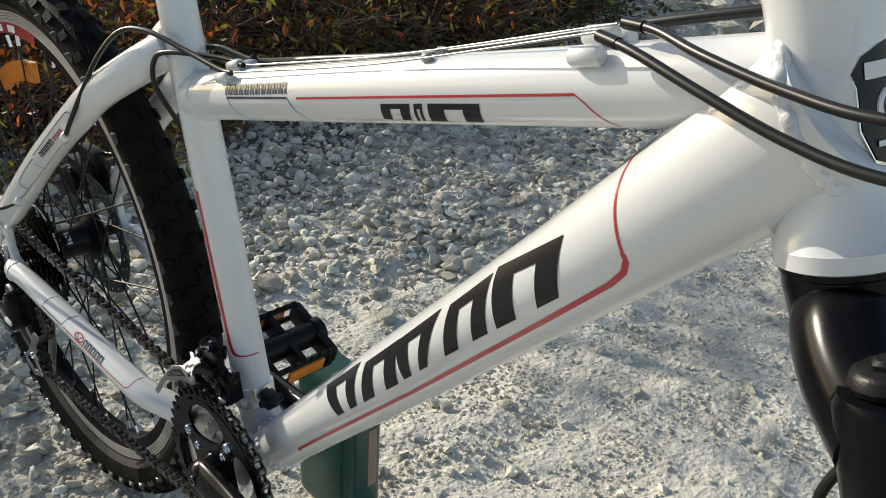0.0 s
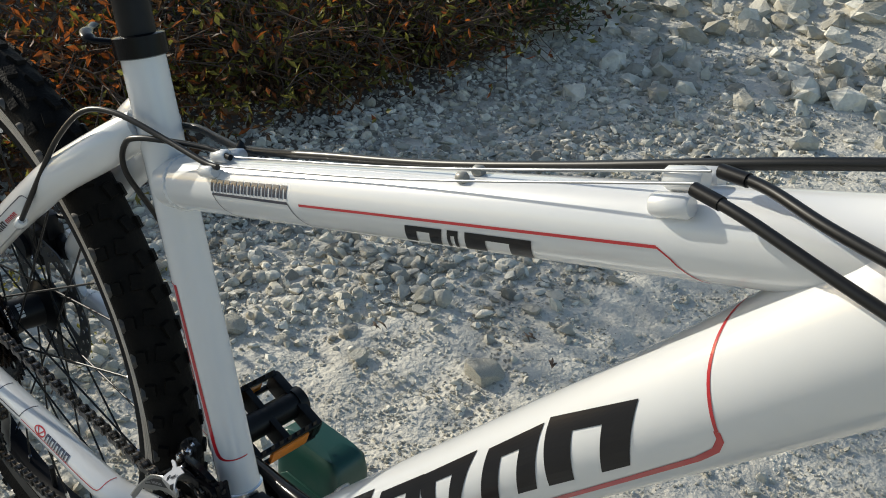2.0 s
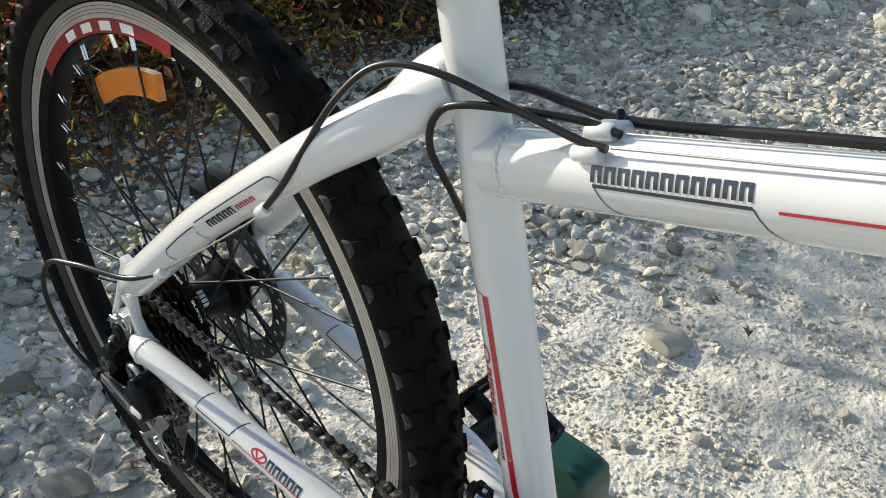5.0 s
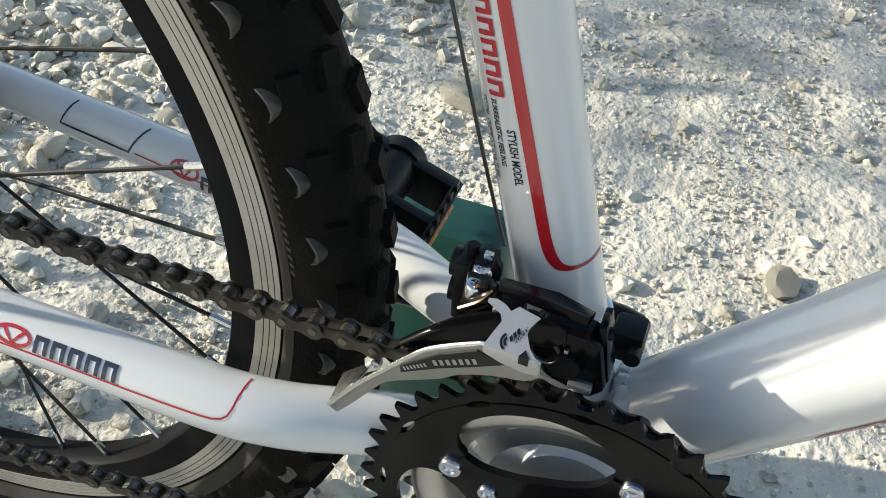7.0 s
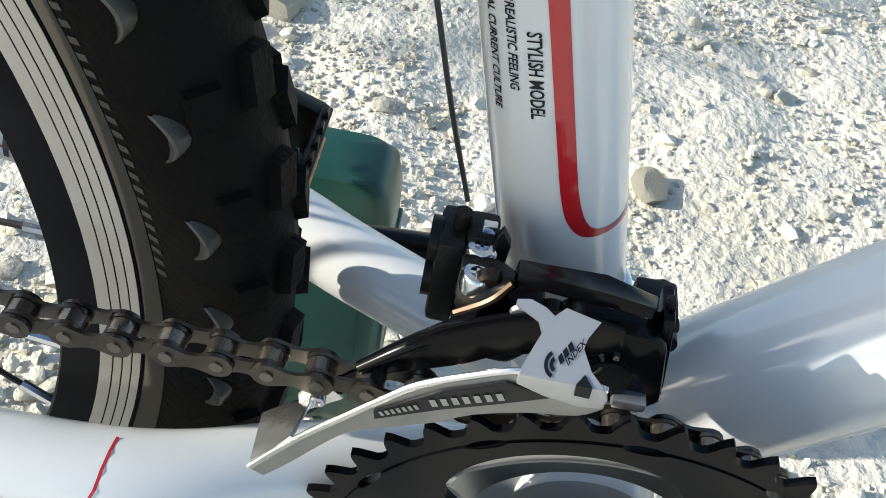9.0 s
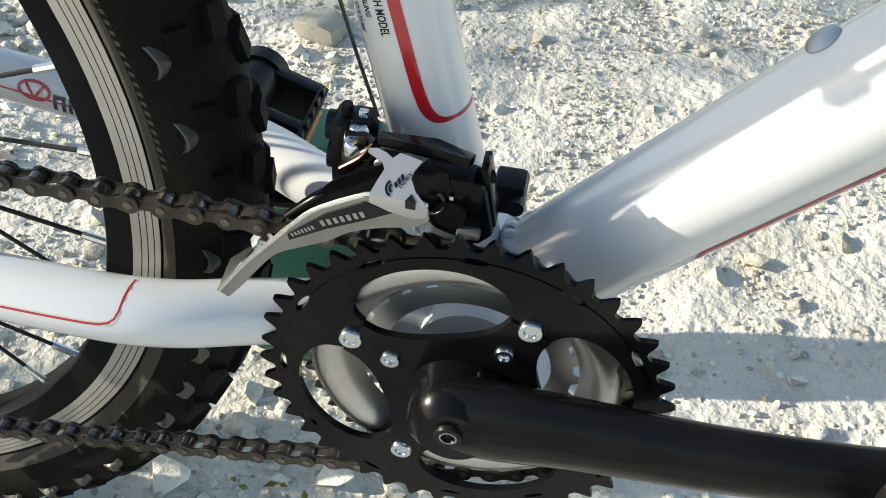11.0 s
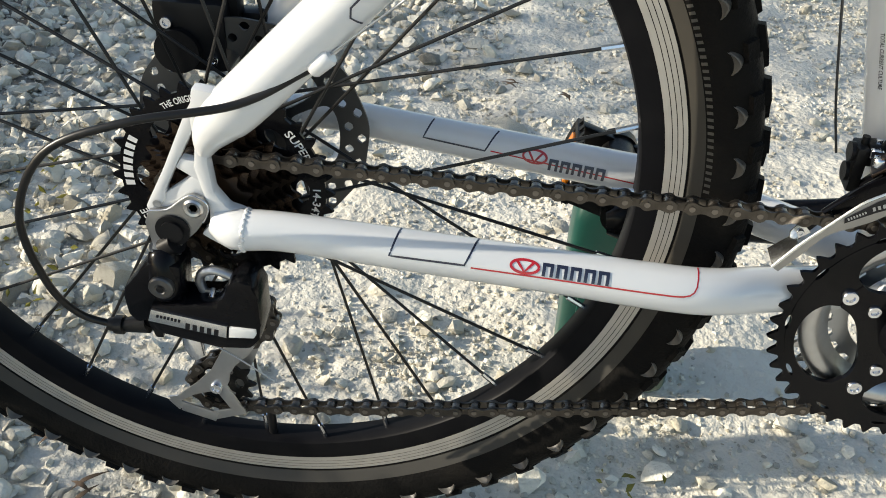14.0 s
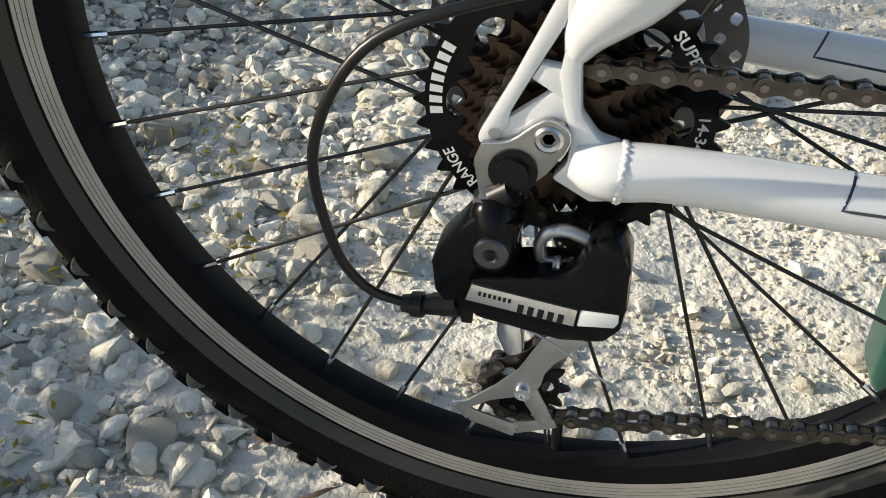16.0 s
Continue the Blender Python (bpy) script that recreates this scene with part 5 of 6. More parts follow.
part("parallelogram_link", slab([(0.3895, -0.0360, 0.3975), (0.4105, -0.0360, 0.3968), (0.4245, -0.0350, 0.3925), (0.4232, -0.0410, 0.3945), (0.4090, -0.0420, 0.3980), (0.3899, -0.0420, 0.3990)], 0.0040, 0.0008), BLACK_PAINT, fd, "glossy black top link")
part("end_hook", join(rod((0.4290, -0.0330, 0.3855), (0.4322, -0.0320, 0.3858), 0.0026, 14), prism([(0.4275, 0.3950), (0.4296, 0.3952), (0.4310, 0.3880), (0.4285, 0.3875)], -0.0345, -0.0315, 0.0005)), BLACK_ALLOY, fd)
part("pivot_screw", join(rod((0.4020, -0.0440, 0.3800), (0.4020, -0.0300, 0.3800), 0.0042, 16), rod((0.4180, -0.0440, 0.3740), (0.4180, -0.0300, 0.3740), 0.0062, 18)), BLACK_ALLOY, fd)
part("pivot_end", turned([(0, -0.0004), (0.0022, -0.0004), (0.0026, 0.0006)], (0.3925, -0.0455, 0.3935), 16), GREY, fd)
part("return_spring", sweep([(0.4105 + 0.0052 * math.cos(a), -0.0425 - 0.0006 * a / 6.28, 0.3785 + 0.0052 * math.sin(a)) for a in np.linspace(0, 12.5, 50)], 0.0006, 6), DISC, fd)
part("spring_tab", box(0.4175, 0.4190, -0.0440, -0.0425, 0.3815, 0.3832, 0.0), SILVER, fd)

# screw plate, tilted up, and the ribbed cable clamp behind it
screw_plate = [(0.3768, -0.0345, 0.3990), (0.3860, -0.0340, 0.3985), (0.3895, -0.0400, 0.4015), (0.3893, -0.0430, 0.4010), (0.3850, -0.0440, 0.3950), (0.3779, -0.0440, 0.3885), (0.3768, -0.0420, 0.3895)]
bracket = part("screw_bracket", slab(screw_plate, 0.0045, 0.0009), BLACK_PAINT, fd, "worn black screw plate")
part("arm_rib", sweep(smooth_path([(0.3775, -0.0445, 0.3885), (0.3850, -0.0440, 0.3945), (0.3893, -0.0428, 0.4005)], 4), 0.0009, 6), BROWN, fd)
part("clamp_block", join(box(0.3705, 0.3775, -0.0330, -0.0180, 0.3700, 0.3985, 0.0018), box(0.3770, 0.3850, -0.0300, -0.0200, 0.3860, 0.4000, 0.0016), rod((0.3755, -0.0250, 0.3980), (0.3755, -0.0250, 0.4030), 0.0022, 12), prism([(0.3840, 0.4000), (0.3855, 0.4035), (0.3880, 0.3990), (0.3875, 0.3890), (0.3850, 0.3880)], -0.0300, -0.0270, 0.0006)), PLASTIC, fd)
for z in (0.3930, 0.3800):
    part("clamp_rib", rod((0.3712, -0.0255, z), (0.3684, -0.0255, z), 0.0058, 16), PLASTIC, fd)
for x, y, z in ((0.3812, -0.0310, 0.3955), (0.3812, -0.0388, 0.3945)):
    screw = turned([(0.0, 0.0010), (0.0016, 0.0010), (0.0019, 0.0022), (0.0033, 0.0020), (0.0040, 0.0010), (0.0040, -0.0030)], (x, y, z + 0.0012), 24, "z")
    cross = join(box(x - 0.0018, x + 0.0018, y - 0.0004, y + 0.0004, z + 0.0020, z + 0.0031, 0), box(x - 0.0004, x + 0.0004, y - 0.0018, y + 0.0018, z + 0.0020, z + 0.0031, 0))
    part("limit_screw", join(screw, cross), CHROME, fd, "zinc-plated cross-head screw")
part("cable_clamp_plate", box(0.3805, 0.3840, -0.0285, -0.0262, 0.3990, 0.4030, 0.0004), CHROME, fd)
part("anchor_bolt", turned([(0, -0.0012), (0.0026, -0.0012), (0.0034, -0.0004), (0.0034, 0.002)], (0.3842, -0.0405, 0.3965), 16), BROWN, fd)
part("clamp_band", sweep([band_c - SEAT.d * 0.011, band_c - SEAT.d * 0.010, band_c + SEAT.d * 0.010, band_c + SEAT.d * 0.011], [0.0185, 0.0198, 0.0198, 0.0185], 40), SILVER, fd, "polished silver clamp band")
part("clamp_screw", join(rod((0.440, 0.012, 0.352), (0.440, -0.012, 0.354), 0.0036, 12), box(0.430, 0.443, -0.006, 0.008, 0.345, 0.360, 0.002)), BLACK_ALLOY, fd)
part("foot_clip", box(0.4210, 0.4300, -0.0460, -0.0330, 0.3650, 0.3685, 0.0012), GREY, fd, "small clear clip")

# cage: outer sickle, bright upper edge, end spacer and inner plate
upper = [(0.3329, 0.3342), (0.3454, 0.3523), (0.3555, 0.3645), (0.3650, 0.3758), (0.3726, 0.3838), (0.3849, 0.3916), (0.3944, 0.3960), (0.4050, 0.3962), (0.4130, 0.3945)]
lower = [(0.3368, 0.3316), (0.3440, 0.3410), (0.3510, 0.3512), (0.3582, 0.3600), (0.3690, 0.3660), (0.3785, 0.3712), (0.3861, 0.3768), (0.3980, 0.3815), (0.4088, 0.3839), (0.4139, 0.3883)]
sickle_low, sickle_up = smooth_path(lower, 3), smooth_path(upper, 3)
sickle = [tuple(q) for q in sickle_low] + [tuple(q) for q in sickle_up[::-1]]
part("cage_plate", prism(sickle, -0.0640, -0.0624, 0.0005), CAGE, fd, "curved silver outer cage plate")
part("cage_rim", sweep([(x, -0.0634, z) for x, z in sickle_up], 0.0009, 8), SILVER, fd, "bright rolled edge")
part("end_spacer", slab([(0.3335, -0.0630, 0.3345), (0.3400, -0.0632, 0.3440), (0.3440, -0.0628, 0.3505), (0.3470, -0.0480, 0.3490), (0.3400, -0.0475, 0.3420), (0.3330, -0.0478, 0.3355)], 0.0012, 0.0004), SILVER, fd)
part("end_spacer", slab([(0.3430, -0.0500, 0.3430), (0.3420, -0.0490, 0.3500), (0.3450, -0.0485, 0.3545), (0.3500, -0.0480, 0.3540), (0.3540, -0.0480, 0.3500)], 0.0012, 0.0004), SILVER, fd)
part("spacer_rivet", bolt((0.3475, -0.0500, 0.3505), 0.0022, 0.0010), CHROME, fd)
part("cage_plate", prism([(x + 0.004, z + 0.001) for x, z in sickle], -0.0465, -0.0450, 0.0004), BLACK_PAINT, fd)
arm_path = smooth_path([(0.3570, -0.0470, 0.3640, 0.0020), (0.3680, -0.0450, 0.3735, 0.0026), (0.3790, -0.0420, 0.3800, 0.0032), (0.3880, -0.0390, 0.3840, 0.0040)], 5)
part("swing_arm", sweep(arm_path, [q[3] for q in arm_path], 14, 0.7), BLACK_PAINT, fd, "glossy black swing arm")
label_field = [(0.3632, 0.3718), (0.3637, 0.3690), (0.3781, 0.3776), (0.3907, 0.3840), (0.4020, 0.3902), (0.3911, 0.3924), (0.3777, 0.3846)]
part("label_field", prism(label_field, -0.0648, -0.0641), BLACK_INK, fd, "black printed field", smooth=0)


def bars(x0, z0, x1, z1, count, tall, y, gap=0.3):
    """A row of plain upright bars standing for a word."""
    d = np.array((x1 - x0, z1 - z0)) / count
    up = np.array((-d[1], d[0])) / np.linalg.norm(d) * tall
    out = []
    for k in range(count):
        a = np.array((x0, z0)) + d * k
        b = a + d * (1 - gap)
        q = [a, b, b + up, a + up]
        out.append(([(p[0], y, p[1]) for p in q], [(0, 1, 2, 3)]))
    return out


pieces("maker_mark", bars(0.3652, 0.3712, 0.3742, 0.3772, 7, 0.0017, -0.0651, 0.45) + bars(0.3764, 0.3786, 0.3930, 0.3868, 7, 0.0026, -0.0651, 0.45), GREY, fd)

# bright crossed plate that leans back from the cage to the body
SLOPE, FOLD = 1.35, 0.3966


def lean(x, z, out=0.0):
    """A place on the leaning plate."""
    return (x, -0.0640 + SLOPE * max(0.0, z - FOLD) - out, z)


x_plate = [(0.3931, 0.3966), (0.3945, 0.3990), (0.3966, 0.4022), (0.3955, 0.4036), (0.3920, 0.4046), (0.3900, 0.4052), (0.3901, 0.4060), (0.3930, 0.4063), (0.3965, 0.4056), (0.3987, 0.4047), (0.4010, 0.4060), (0.4089, 0.4050), (0.4066, 0.4026), (0.4061, 0.4012), (0.4085, 0.3985), (0.4118, 0.3966)]
link = part("linkage_plate", slab([lean(x, z, 0.0008) for x, z in x_plate], 0.0014, 0.0), PLATED, fd, "bright crossed linkage plate")
part("linkage_foot", prism([(0.3931, 0.3966), (0.4118, 0.3966), (0.4134, 0.3935), (0.4128, 0.3898), (0.4080, 0.3890), (0.4000, 0.3905), (0.3931, 0.3932)], -0.0652, -0.0638, 0.0004), PLATED, fd)
part("arrow_hole", slab([lean(0.4072, 0.3982, 0.0014), lean(0.4092, 0.3968, 0.0016), (0.4092, -0.0660, 0.3938), (0.4058, -0.0660, 0.3940), lean(0.4056, 0.3968, 0.0016)], 0.0006, 0.0), BLACK_INK, fd, "dark pointed opening")


def on_plate(geo, out=0.0012):
    return [lean(x, z, out) for x, y, z in geo[0]], geo[1]


def flat_writing(text, x, z, size, turn_deg):
    v, f, w = letters(text, size)
    c, s = math.cos(radians(turn_deg)), math.sin(radians(turn_deg))
    return [(x + c * a - s * b, 0.0, z + s * a + c * b) for a, b in v], f


part("print", on_plate(flat_writing("INDEX", 0.4032, 0.3988, 0.0015, 46)), BLACK_INK, fd, "black lettering", smooth=0)
pieces("maker_mark", [on_plate(g) for g in bars(0.4016, 0.3988, 0.4042, 0.4014, 3, 0.0013, 0.0, 0.22)], BLACK_INK, fd)
for r in (0.0008, 0.0020):
    part("emblem", on_plate(([(0.4008 + (r + d) * math.cos(a), 0.0, 0.3988 + 0.7 * (r + d) * math.sin(a)) for a in np.linspace(2.2, 4.4, 9) for d in (0.0, 0.0008)], [(2 * i, 2 * i + 1, 2 * i + 3, 2 * i + 2) for i in range(8)])), BLACK_INK, fd, smooth=0)

# ---- rear derailleur ----
rd = part("rear_derailleur", join(
    prism([(-0.0310, 0.3110), (-0.0375, 0.3050), (-0.0495, 0.2900), (-0.0512, 0.2850), (-0.0500, 0.2690), (-0.0440, 0.2610), (-0.0330, 0.2570), (-0.0200, 0.2600), (-0.0140, 0.2850), (-0.0120, 0.3100)], -0.0885, -0.0660, 0.0060),
    prism([(-0.0330, 0.2820), (-0.0350, 0.2700), (-0.0310, 0.2600), (0.0080, 0.2525), (0.0280, 0.2545), (0.0350, 0.2630), (0.0365, 0.2750), (0.0362, 0.2960), (0.0320, 0.3060), (0.0235, 0.3085), (0.0165, 0.3040), (0.0140, 0.2945), (0.0080, 0.2880), (-0.0040, 0.2870), (-0.0150, 0.2850)], -0.0940, -0.0680, 0.0065)), BLACK_PAINT)
barrel = smooth_path([(-0.0248, -0.0760, 0.3120, 0.0088), (-0.0246, -0.0790, 0.3080, 0.0105), (-0.0240, -0.0810, 0.2990, 0.0118), (-0.0236, -0.0815, 0.2910, 0.0118), (-0.0232, -0.0800, 0.2850, 0.0100)], 5)
part("pivot_barrel", sweep(barrel, [q[3] for q in barrel], 28), BLACK_PAINT, rd, "glossy black barrel")
part("collar", rod((-0.0249, -0.0755, 0.3112), (-0.0247, -0.0750, 0.3150), 0.0098, 26), BRUSHED, rd)
part("mounting_bolt", join(rod((-0.0175, -0.0780, 0.3290), (-0.0175, -0.0600, 0.3290), 0.0105, 24), rod((-0.0165, -0.0770, 0.3200), (-0.0245, -0.0760, 0.3140), 0.0070, 16), rod((-0.0175, -0.0800, 0.3290), (-0.0175, -0.0780, 0.3290), 0.0070, 20)), BLACK_ALLOY, rd)
part("b_screw", rod((-0.0215, -0.0790, 0.3185), (-0.0215, -0.0700, 0.3185), 0.0046, 16), BLACK_PAINT, rd)
part("pivot_bolt", turned([(0.0, -0.0010), (0.0030, -0.0010), (0.0036, -0.0016), (0.0068, -0.0014), (0.0078, -0.0004), (0.0078, 0.0050)], (-0.0236, -0.0930, 0.2968), 28), DISC, rd)
part("socket", turned([(0, -0.0022), (0.0026, -0.0018)], (-0.0236, -0.0930, 0.2968), 6), BLACK_ALLOY, rd)
plate = part("name_plate", prism([(-0.0312, 0.2811), (0.0153, 0.2737), (0.0142, 0.2644), (-0.0342, 0.2720)], -0.0958, -0.0938, 0.0003), SILVER, rd, "silver name plate with dark plain bars")
pieces("maker_mark", bars(-0.0285, 0.2756, -0.0130, 0.2731, 7, 0.0021, -0.0961, 0.4) + bars(-0.0112, 0.2684, 0.0110, 0.2650, 5, 0.0048, -0.0961, 0.4), BLACK_INK, rd)
part("silver_end", prism([(0.0165, 0.2728), (0.0330, 0.2726), (0.0332, 0.2690), (0.0315, 0.2660), (0.0155, 0.2646)], -0.0955, -0.0936, 0.0004), PALE_INK, rd, "pale end of the name plate")
loop = smooth_path([(0.0035, -0.0790, 0.2780), (-0.0020, -0.0790, 0.2850), (-0.0042, -0.0795, 0.2950), (-0.0010, -0.0800, 0.3020), (0.0070, -0.0800, 0.3040), (0.0160, -0.0800, 0.3010), (0.0250, -0.0800, 0.2960)], 5)
part("link_arm", sweep(loop, 0.0032, 14, 0.9), GREY, rd, "grey steel link loop")
part("link_foot", prism([(-0.0030, 0.2890), (0.0080, 0.2890), (0.0130, 0.2850), (0.0100, 0.2800), (-0.0010, 0.2800)], -0.0815, -0.0790, 0.0006), GREY, rd)
for x in (0.0045, 0.0105):
    part("limit_screw", rod((x, -0.0860, 0.2865), (x, -0.0800, 0.2890), 0.0024, 12), CHROME, rd)


def bar_2d(a, b, w0, w1, y0=-0.0600, y1=-0.0582):
    """A flat tapered bar between two places (x, z)."""
    a, b = np.array(a), np.array(b)
    n = np.array((a[1] - b[1], b[0] - a[0])) / np.linalg.norm(b - a)
    return prism([tuple(a - n * w0), tuple(b - n * w1), tuple(b + n * w1), tuple(a + n * w0)], y0, y1, 0.0006)


cage_top = prism([(-0.0480, 0.1714), (-0.0400, 0.1740), (-0.0250, 0.1880), (-0.0130, 0.2020), (-0.0020, 0.2240), (0.0060, 0.2300), (0.0200, 0.2285), (0.0150, 0.2200), (0.0050, 0.2090), (0.0005, 0.2010), (-0.0010, 0.1930), (-0.0060, 0.1820), (-0.0150, 0.1815), (-0.0270, 0.1770), (-0.0380, 0.1690)], -0.0628, -0.0612, 0.0005)
part("pulley_cage", join(cage_top, bar_2d((-0.0450, 0.1705), (-0.0370, 0.1630), 0.0030, 0.0045, -0.0626, -0.0610), bar_2d((-0.0375, 0.1640), (-0.0130, 0.1565), 0.0044, 0.0046, -0.0630, -0.0614), bar_2d((-0.0170, 0.1570), (0.0080, 0.1660), 0.0040, 0.0030, -0.0627, -0.0611), bar_2d((-0.0075, 0.1870), (0.0040, 0.1640), 0.0052, 0.0042, -0.0631, -0.0615)), BRUSHED, rd, "grey pressed steel pulley cage")
part("pulley_cage", prism([(0.014, 0.262), (0.024, 0.250), (0.018, 0.214), (0.004, 0.178), (-0.004, 0.153), (-0.018, 0.150), (-0.022, 0.166), (-0.008, 0.205), (0.000, 0.256)], -0.0415, -0.0402, 0.0006), GREY, rd)
for (x, z), r in (((0.010, 0.2455), 0.0215), ((-0.010, 0.1800), 0.0215)):
    rr = teeth(11, r - 0.0035, r + 0.0022, 10)
    lo, hi = windows(5, 110, 0.0118, 0.0032, 0.40)
    pulley = part("pulley", join(annulus(hi, rr, -0.0011, 0.0011, (x, LINE_Y, z)), annulus([0.003] * 110, lo, -0.0014, 0.0014, (x, LINE_Y, z))), PLASTIC, rd, smooth=30)
part("pulley_bolt", bolt((-0.0103, -0.0632, 0.1866), 0.0046, 0.002), CHROME, rd)
part("cable_bolt", sweep([(-0.0170, -0.0760, 0.2560), (-0.0165, -0.0765, 0.2460), (-0.0160, -0.0765, 0.2400), (-0.0140, -0.0765, 0.2290)], [0.0042, 0.0060, 0.0068, 0.0050], 18), CHROME, rd)
part("barrel_adjuster", sweep([(-0.0660, -0.0850, 0.2560), (-0.0620, -0.0850, 0.2562), (-0.0615, -0.0850, 0.2562), (-0.0560, -0.0850, 0.2565), (-0.0555, -0.0850, 0.2565), (-0.0400, -0.0840, 0.2600)], [0.0042, 0.0048, 0.0060, 0.0062, 0.0045, 0.0070], 16), PLASTIC, rd)
part("cable_finger", prism([(-0.0420, 0.2560), (-0.0330, 0.2560), (-0.0340, 0.2440), (-0.0390, 0.2440)], -0.0800, -0.0770, 0.0008), PLASTIC, rd)

# ---- brake caliper ----
cal = part("brake_caliper", join(box(-0.060, -0.012, 0.036, 0.072, 0.376, 0.424, 0.005), box(-0.050, -0.006, 0.048, 0.064, 0.408, 0.440, 0.004), rod((-0.044, 0.030, 0.392), (-0.044, 0.078, 0.392), 0.015, 20), box(-0.012, 0.010, 0.056, 0.070, 0.386, 0.412, 0.004)), BLACK_ALLOY)
part("caliper_bolt", bolt((-0.050, 0.0355, 0.410), 0.0040, 0.0025), CHROME, cal)
part("caliper_bolt", bolt((-0.022, 0.0355, 0.386), 0.0040, 0.0025), CHROME, cal)

# ---- cables, stops and clips ----
def cable(name, points, r, mat=CABLE, parent=None):
    return part(name, sweep(smooth_path(points, 8), r, 10), mat, parent)


cable("cable_housing", [(0.788, -0.012, 0.800), (0.810, -0.018, 0.802), (0.844, -0.033, 0.802), (0.893, -0.049, 0.803), (0.937, -0.062, 0.808), (0.99, -0.066, 0.822), (1.05, -0.06, 0.85)], 0.0026)
cable("cable_housing", [(0.786, -0.028, 0.795), (0.812, -0.036, 0.795), (0.856, -0.048, 0.791), (0.902, -0.058, 0.787), (0.944, -0.067, 0.789), (0.99, -0.070, 0.80), (1.05, -0.066, 0.83)], 0.0026)
cable("brake_hose", [(0.30, 0.020, 0.655), (0.345, 0.022, 0.668), (0.385, 0.018, 0.672), (0.424, 0.014, 0.678), (0.51, 0.014, 0.703), (0.60, 0.015, 0.729), (0.69, 0.014, 0.760), (0.773, 0.012, 0.791), (0.84, 0.014, 0.814), (0.92, 0.02, 0.838), (1.0, 0.02, 0.86)], 0.0030)
cable("brake_hose", [(0.30, 0.020, 0.655), (0.26, 0.032, 0.640), (0.20, 0.052, 0.612), (0.12, 0.066, 0.530), (0.05, 0.070, 0.460), (0.0, 0.066, 0.437), (-0.030, 0.060, 0.436)], 0.0028)
cable("shift_housing", [(0.430, -0.017, 0.676), (0.414, -0.018, 0.675), (0.370, -0.020, 0.678), (0.320, -0.028, 0.684), (0.285, -0.036, 0.677), (0.263, -0.048, 0.652), (0.246, -0.060, 0.616), (0.231, -0.067, 0.587), (0.215, -0.068, 0.566)], 0.0023)
cable("shift_housing", [(0.430, -0.006, 0.680), (0.403, -0.008, 0.679), (0.348, -0.026, 0.673), (0.326, -0.028, 0.660), (0.320, -0.026, 0.636), (0.325, -0.012, 0.604), (0.330, -0.002, 0.580)], 0.0023)
cable("shift_housing", [(0.070, -0.074, 0.440), (0.032, -0.085, 0.421), (-0.024, -0.100, 0.413), (-0.070, -0.105, 0.393), (-0.094, -0.105, 0.348), (-0.092, -0.098, 0.296), (-0.081, -0.091, 0.268), (-0.064, -0.085, 0.2560)], 0.0024)
cable("bare_cable", [(0.222, -0.068, 0.568), (0.146, -0.071, 0.503), (0.070, -0.074, 0.440)], 0.0007, GREY)
cable("bare_cable", [(0.329, 0.001, 0.578), (0.3469, 0.0088, 0.490), (0.3653, 0.0154, 0.410), (0.3770, 0.0170, 0.368)], 0.0008, DISC)
for y, z in ((-0.016, 0.0), (-0.004, 0.0035)):
    cable("bare_cable", [(0.432, y, 0.677 + z), (0.60, y, 0.729 + z), (0.782, y - 0.008, 0.796 + z * 0.6)], 0.0007, GREY)
cable("bare_cable", [(-0.042, -0.084, 0.2590), (-0.026, -0.080, 0.252), (-0.012, -0.078, 0.246), (0.008, -0.076, 0.232), (0.034, -0.072, 0.208)], 0.0006, GREY)


def cable_stop(at, direction, name="cable_stop", mat=WHITE, r=0.0048, long=0.013):
    d = np.array(direction, float)
    d /= np.linalg.norm(d)
    a = np.array(at) - d * long / 2
    return part(name, sweep([a, a + d * 0.0015, a + d * (long - 0.0015), a + d * long], [r * 0.8, r, r, r * 0.8], 14), mat)


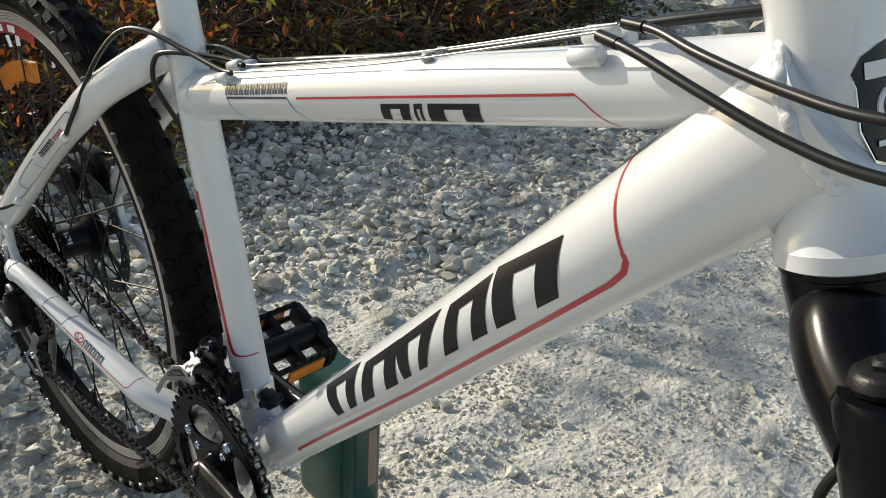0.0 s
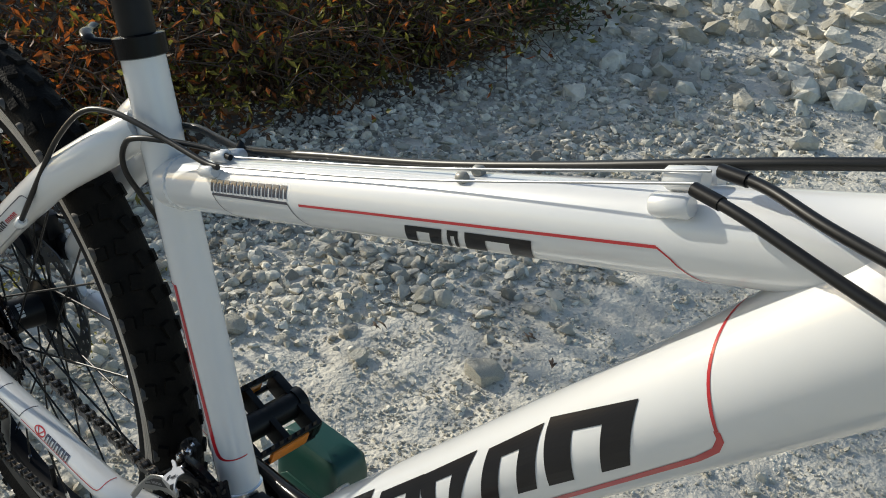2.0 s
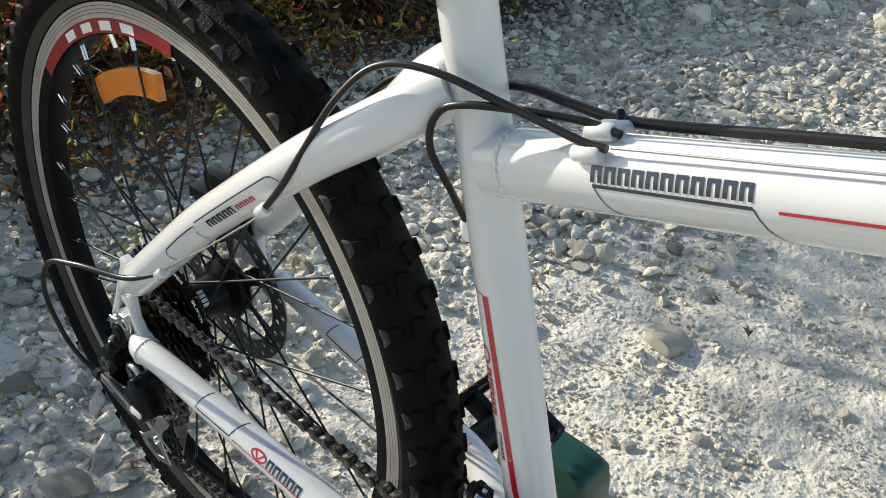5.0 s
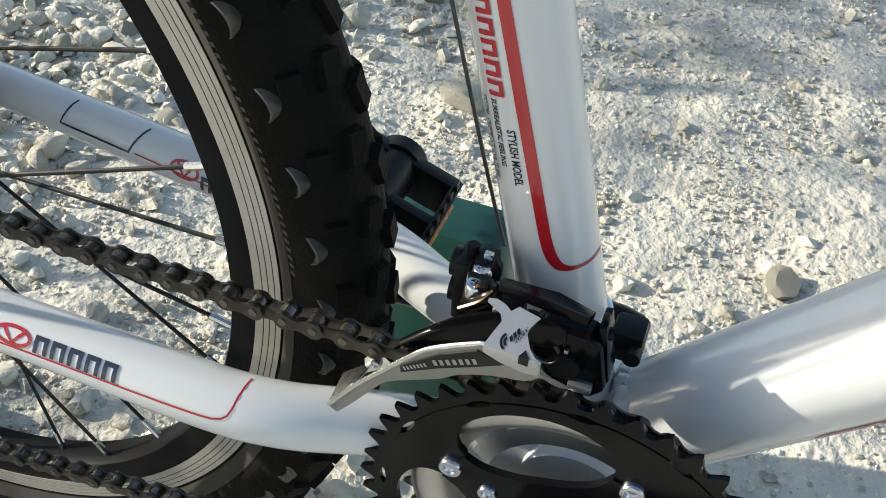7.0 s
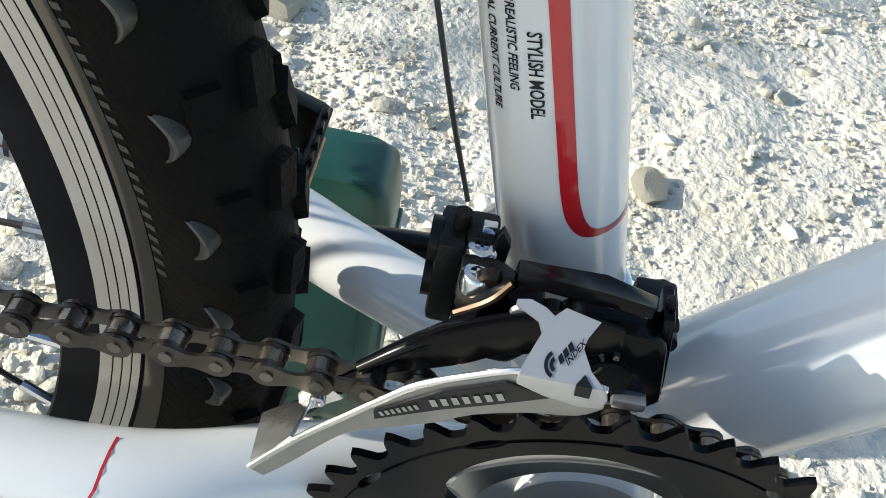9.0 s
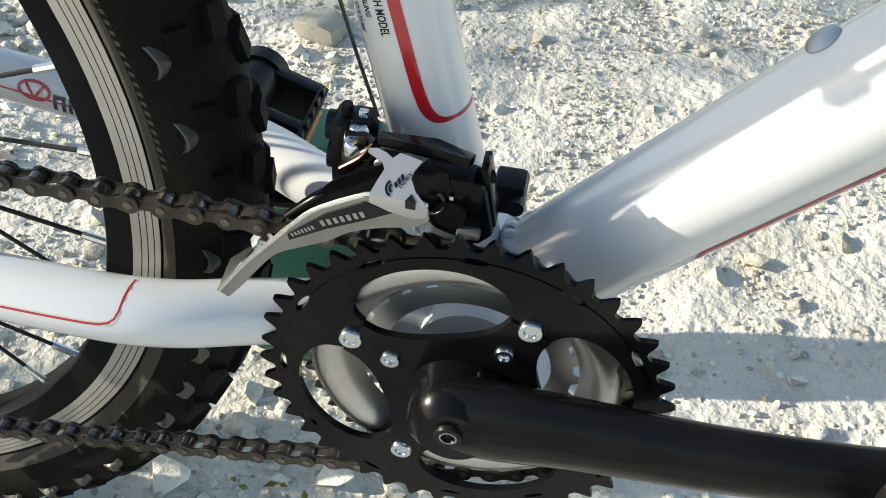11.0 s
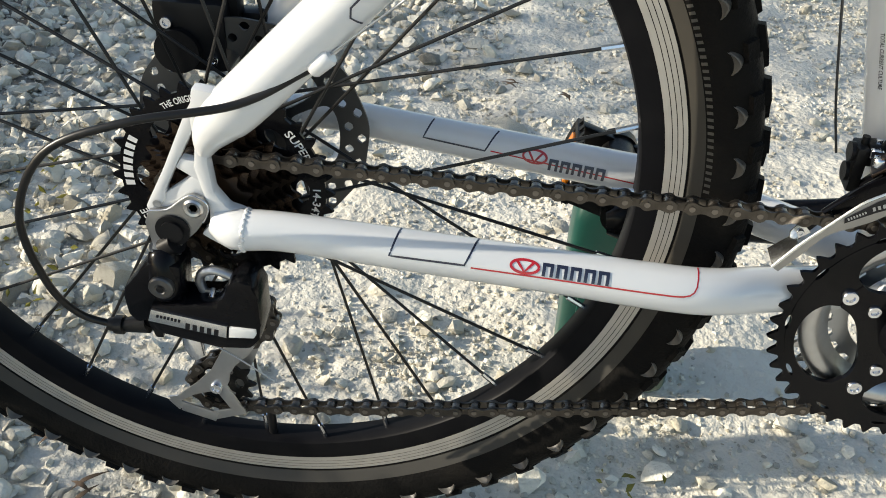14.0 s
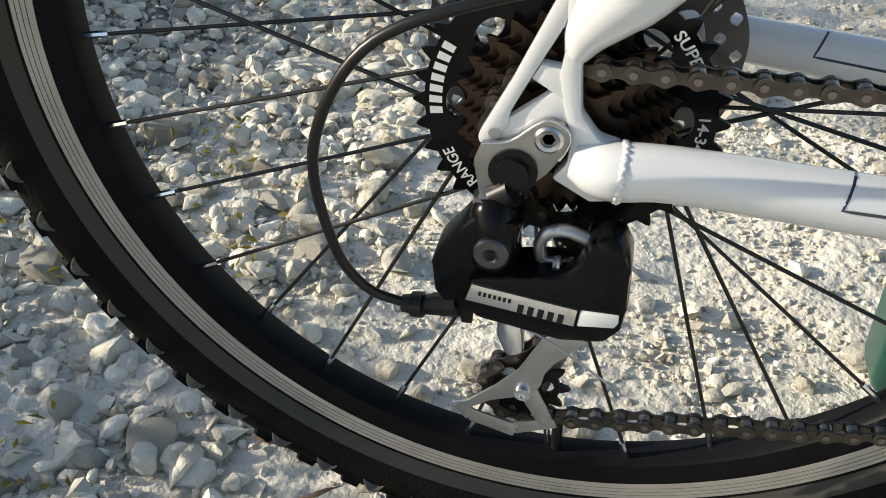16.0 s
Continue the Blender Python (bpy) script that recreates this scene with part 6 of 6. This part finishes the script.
cable_stop((0.212, -0.068, 0.562), (-0.7, 0, -0.6))
cable_stop((0.076, -0.0745, 0.444), (0.7, 0, 0.6), r=0.0052, long=0.014)
cable_stop((0.331, -0.002, 0.575), (0.25, 0, -0.97), r=0.0044)


def guide(s, k):
    """White three-groove cable guide on the top tube."""
    c = TOP.a + TOP.d * s
    geo = []
    for turn, lift in ((108, 0.002 * k), (78, 0.004 * k * k), (44, 0.0035 * k * k)):
        mid = TOP.at(s, turn, lift)
        geo.append(sweep([mid - TOP.d * 0.0085 * k, mid - TOP.d * 0.007 * k, mid + TOP.d * 0.007 * k, mid + TOP.d * 0.0085 * k], [0.0040 * k, 0.0050 * k, 0.0050 * k, 0.0040 * k], 14))
    g = part("cable_guide", join(*geo), WHITE)
    mid = TOP.at(s, 118, 0.004)
    part("hose_clip", sweep([mid + TOP.n * 0.001 - TOP.d * 0.003 + np.array((0, 0.003, 0)), mid + TOP.n * 0.006 + np.array((0, 0.001, 0)), mid + TOP.n * 0.002 + TOP.d * 0.003 + np.array((0, -0.004, 0))], 0.0028, 10), PLASTIC, g)


guide(0.026, 1.0)
guide(0.394, 1.15)
for a, b in (((0.786, -0.0115, 0.7995), (0.800, -0.0150, 0.8012)), ((0.783, -0.0270, 0.7948), (0.798, -0.0315, 0.7952))):
    part("ferrule", rod(a, b, 0.0032, 14), BLACK_ALLOY)
for s, turn in ((0.262, 66), (0.268, 84)):
    mid = TOP.at(s, turn, 0.002)
    part("cable_donut", sweep([mid - TOP.d * 0.0035, mid - TOP.d * 0.002, mid + TOP.d * 0.002, mid + TOP.d * 0.0035], [0.0022, 0.0034, 0.0034, 0.0022], 12), material("clear_rubber", (0.30, 0.29, 0.26), 0.35, vary=0.1))
boss = DOWN.at(0.068, 100, 0.0)
part("bottle_boss", sweep([boss - DOWN.n * 0.002, boss + DOWN.n * 0.001, boss + DOWN.n * 0.0018], [0.0065, 0.0065, 0.0045], 20), GREY, down_tube)
cable("brake_hose", [(1.0, 0.03, 0.74), (0.975, -0.02, 0.68), (0.952, -0.034, 0.64), (0.950, -0.04, 0.60), (0.975, -0.05, 0.50)], 0.0028)
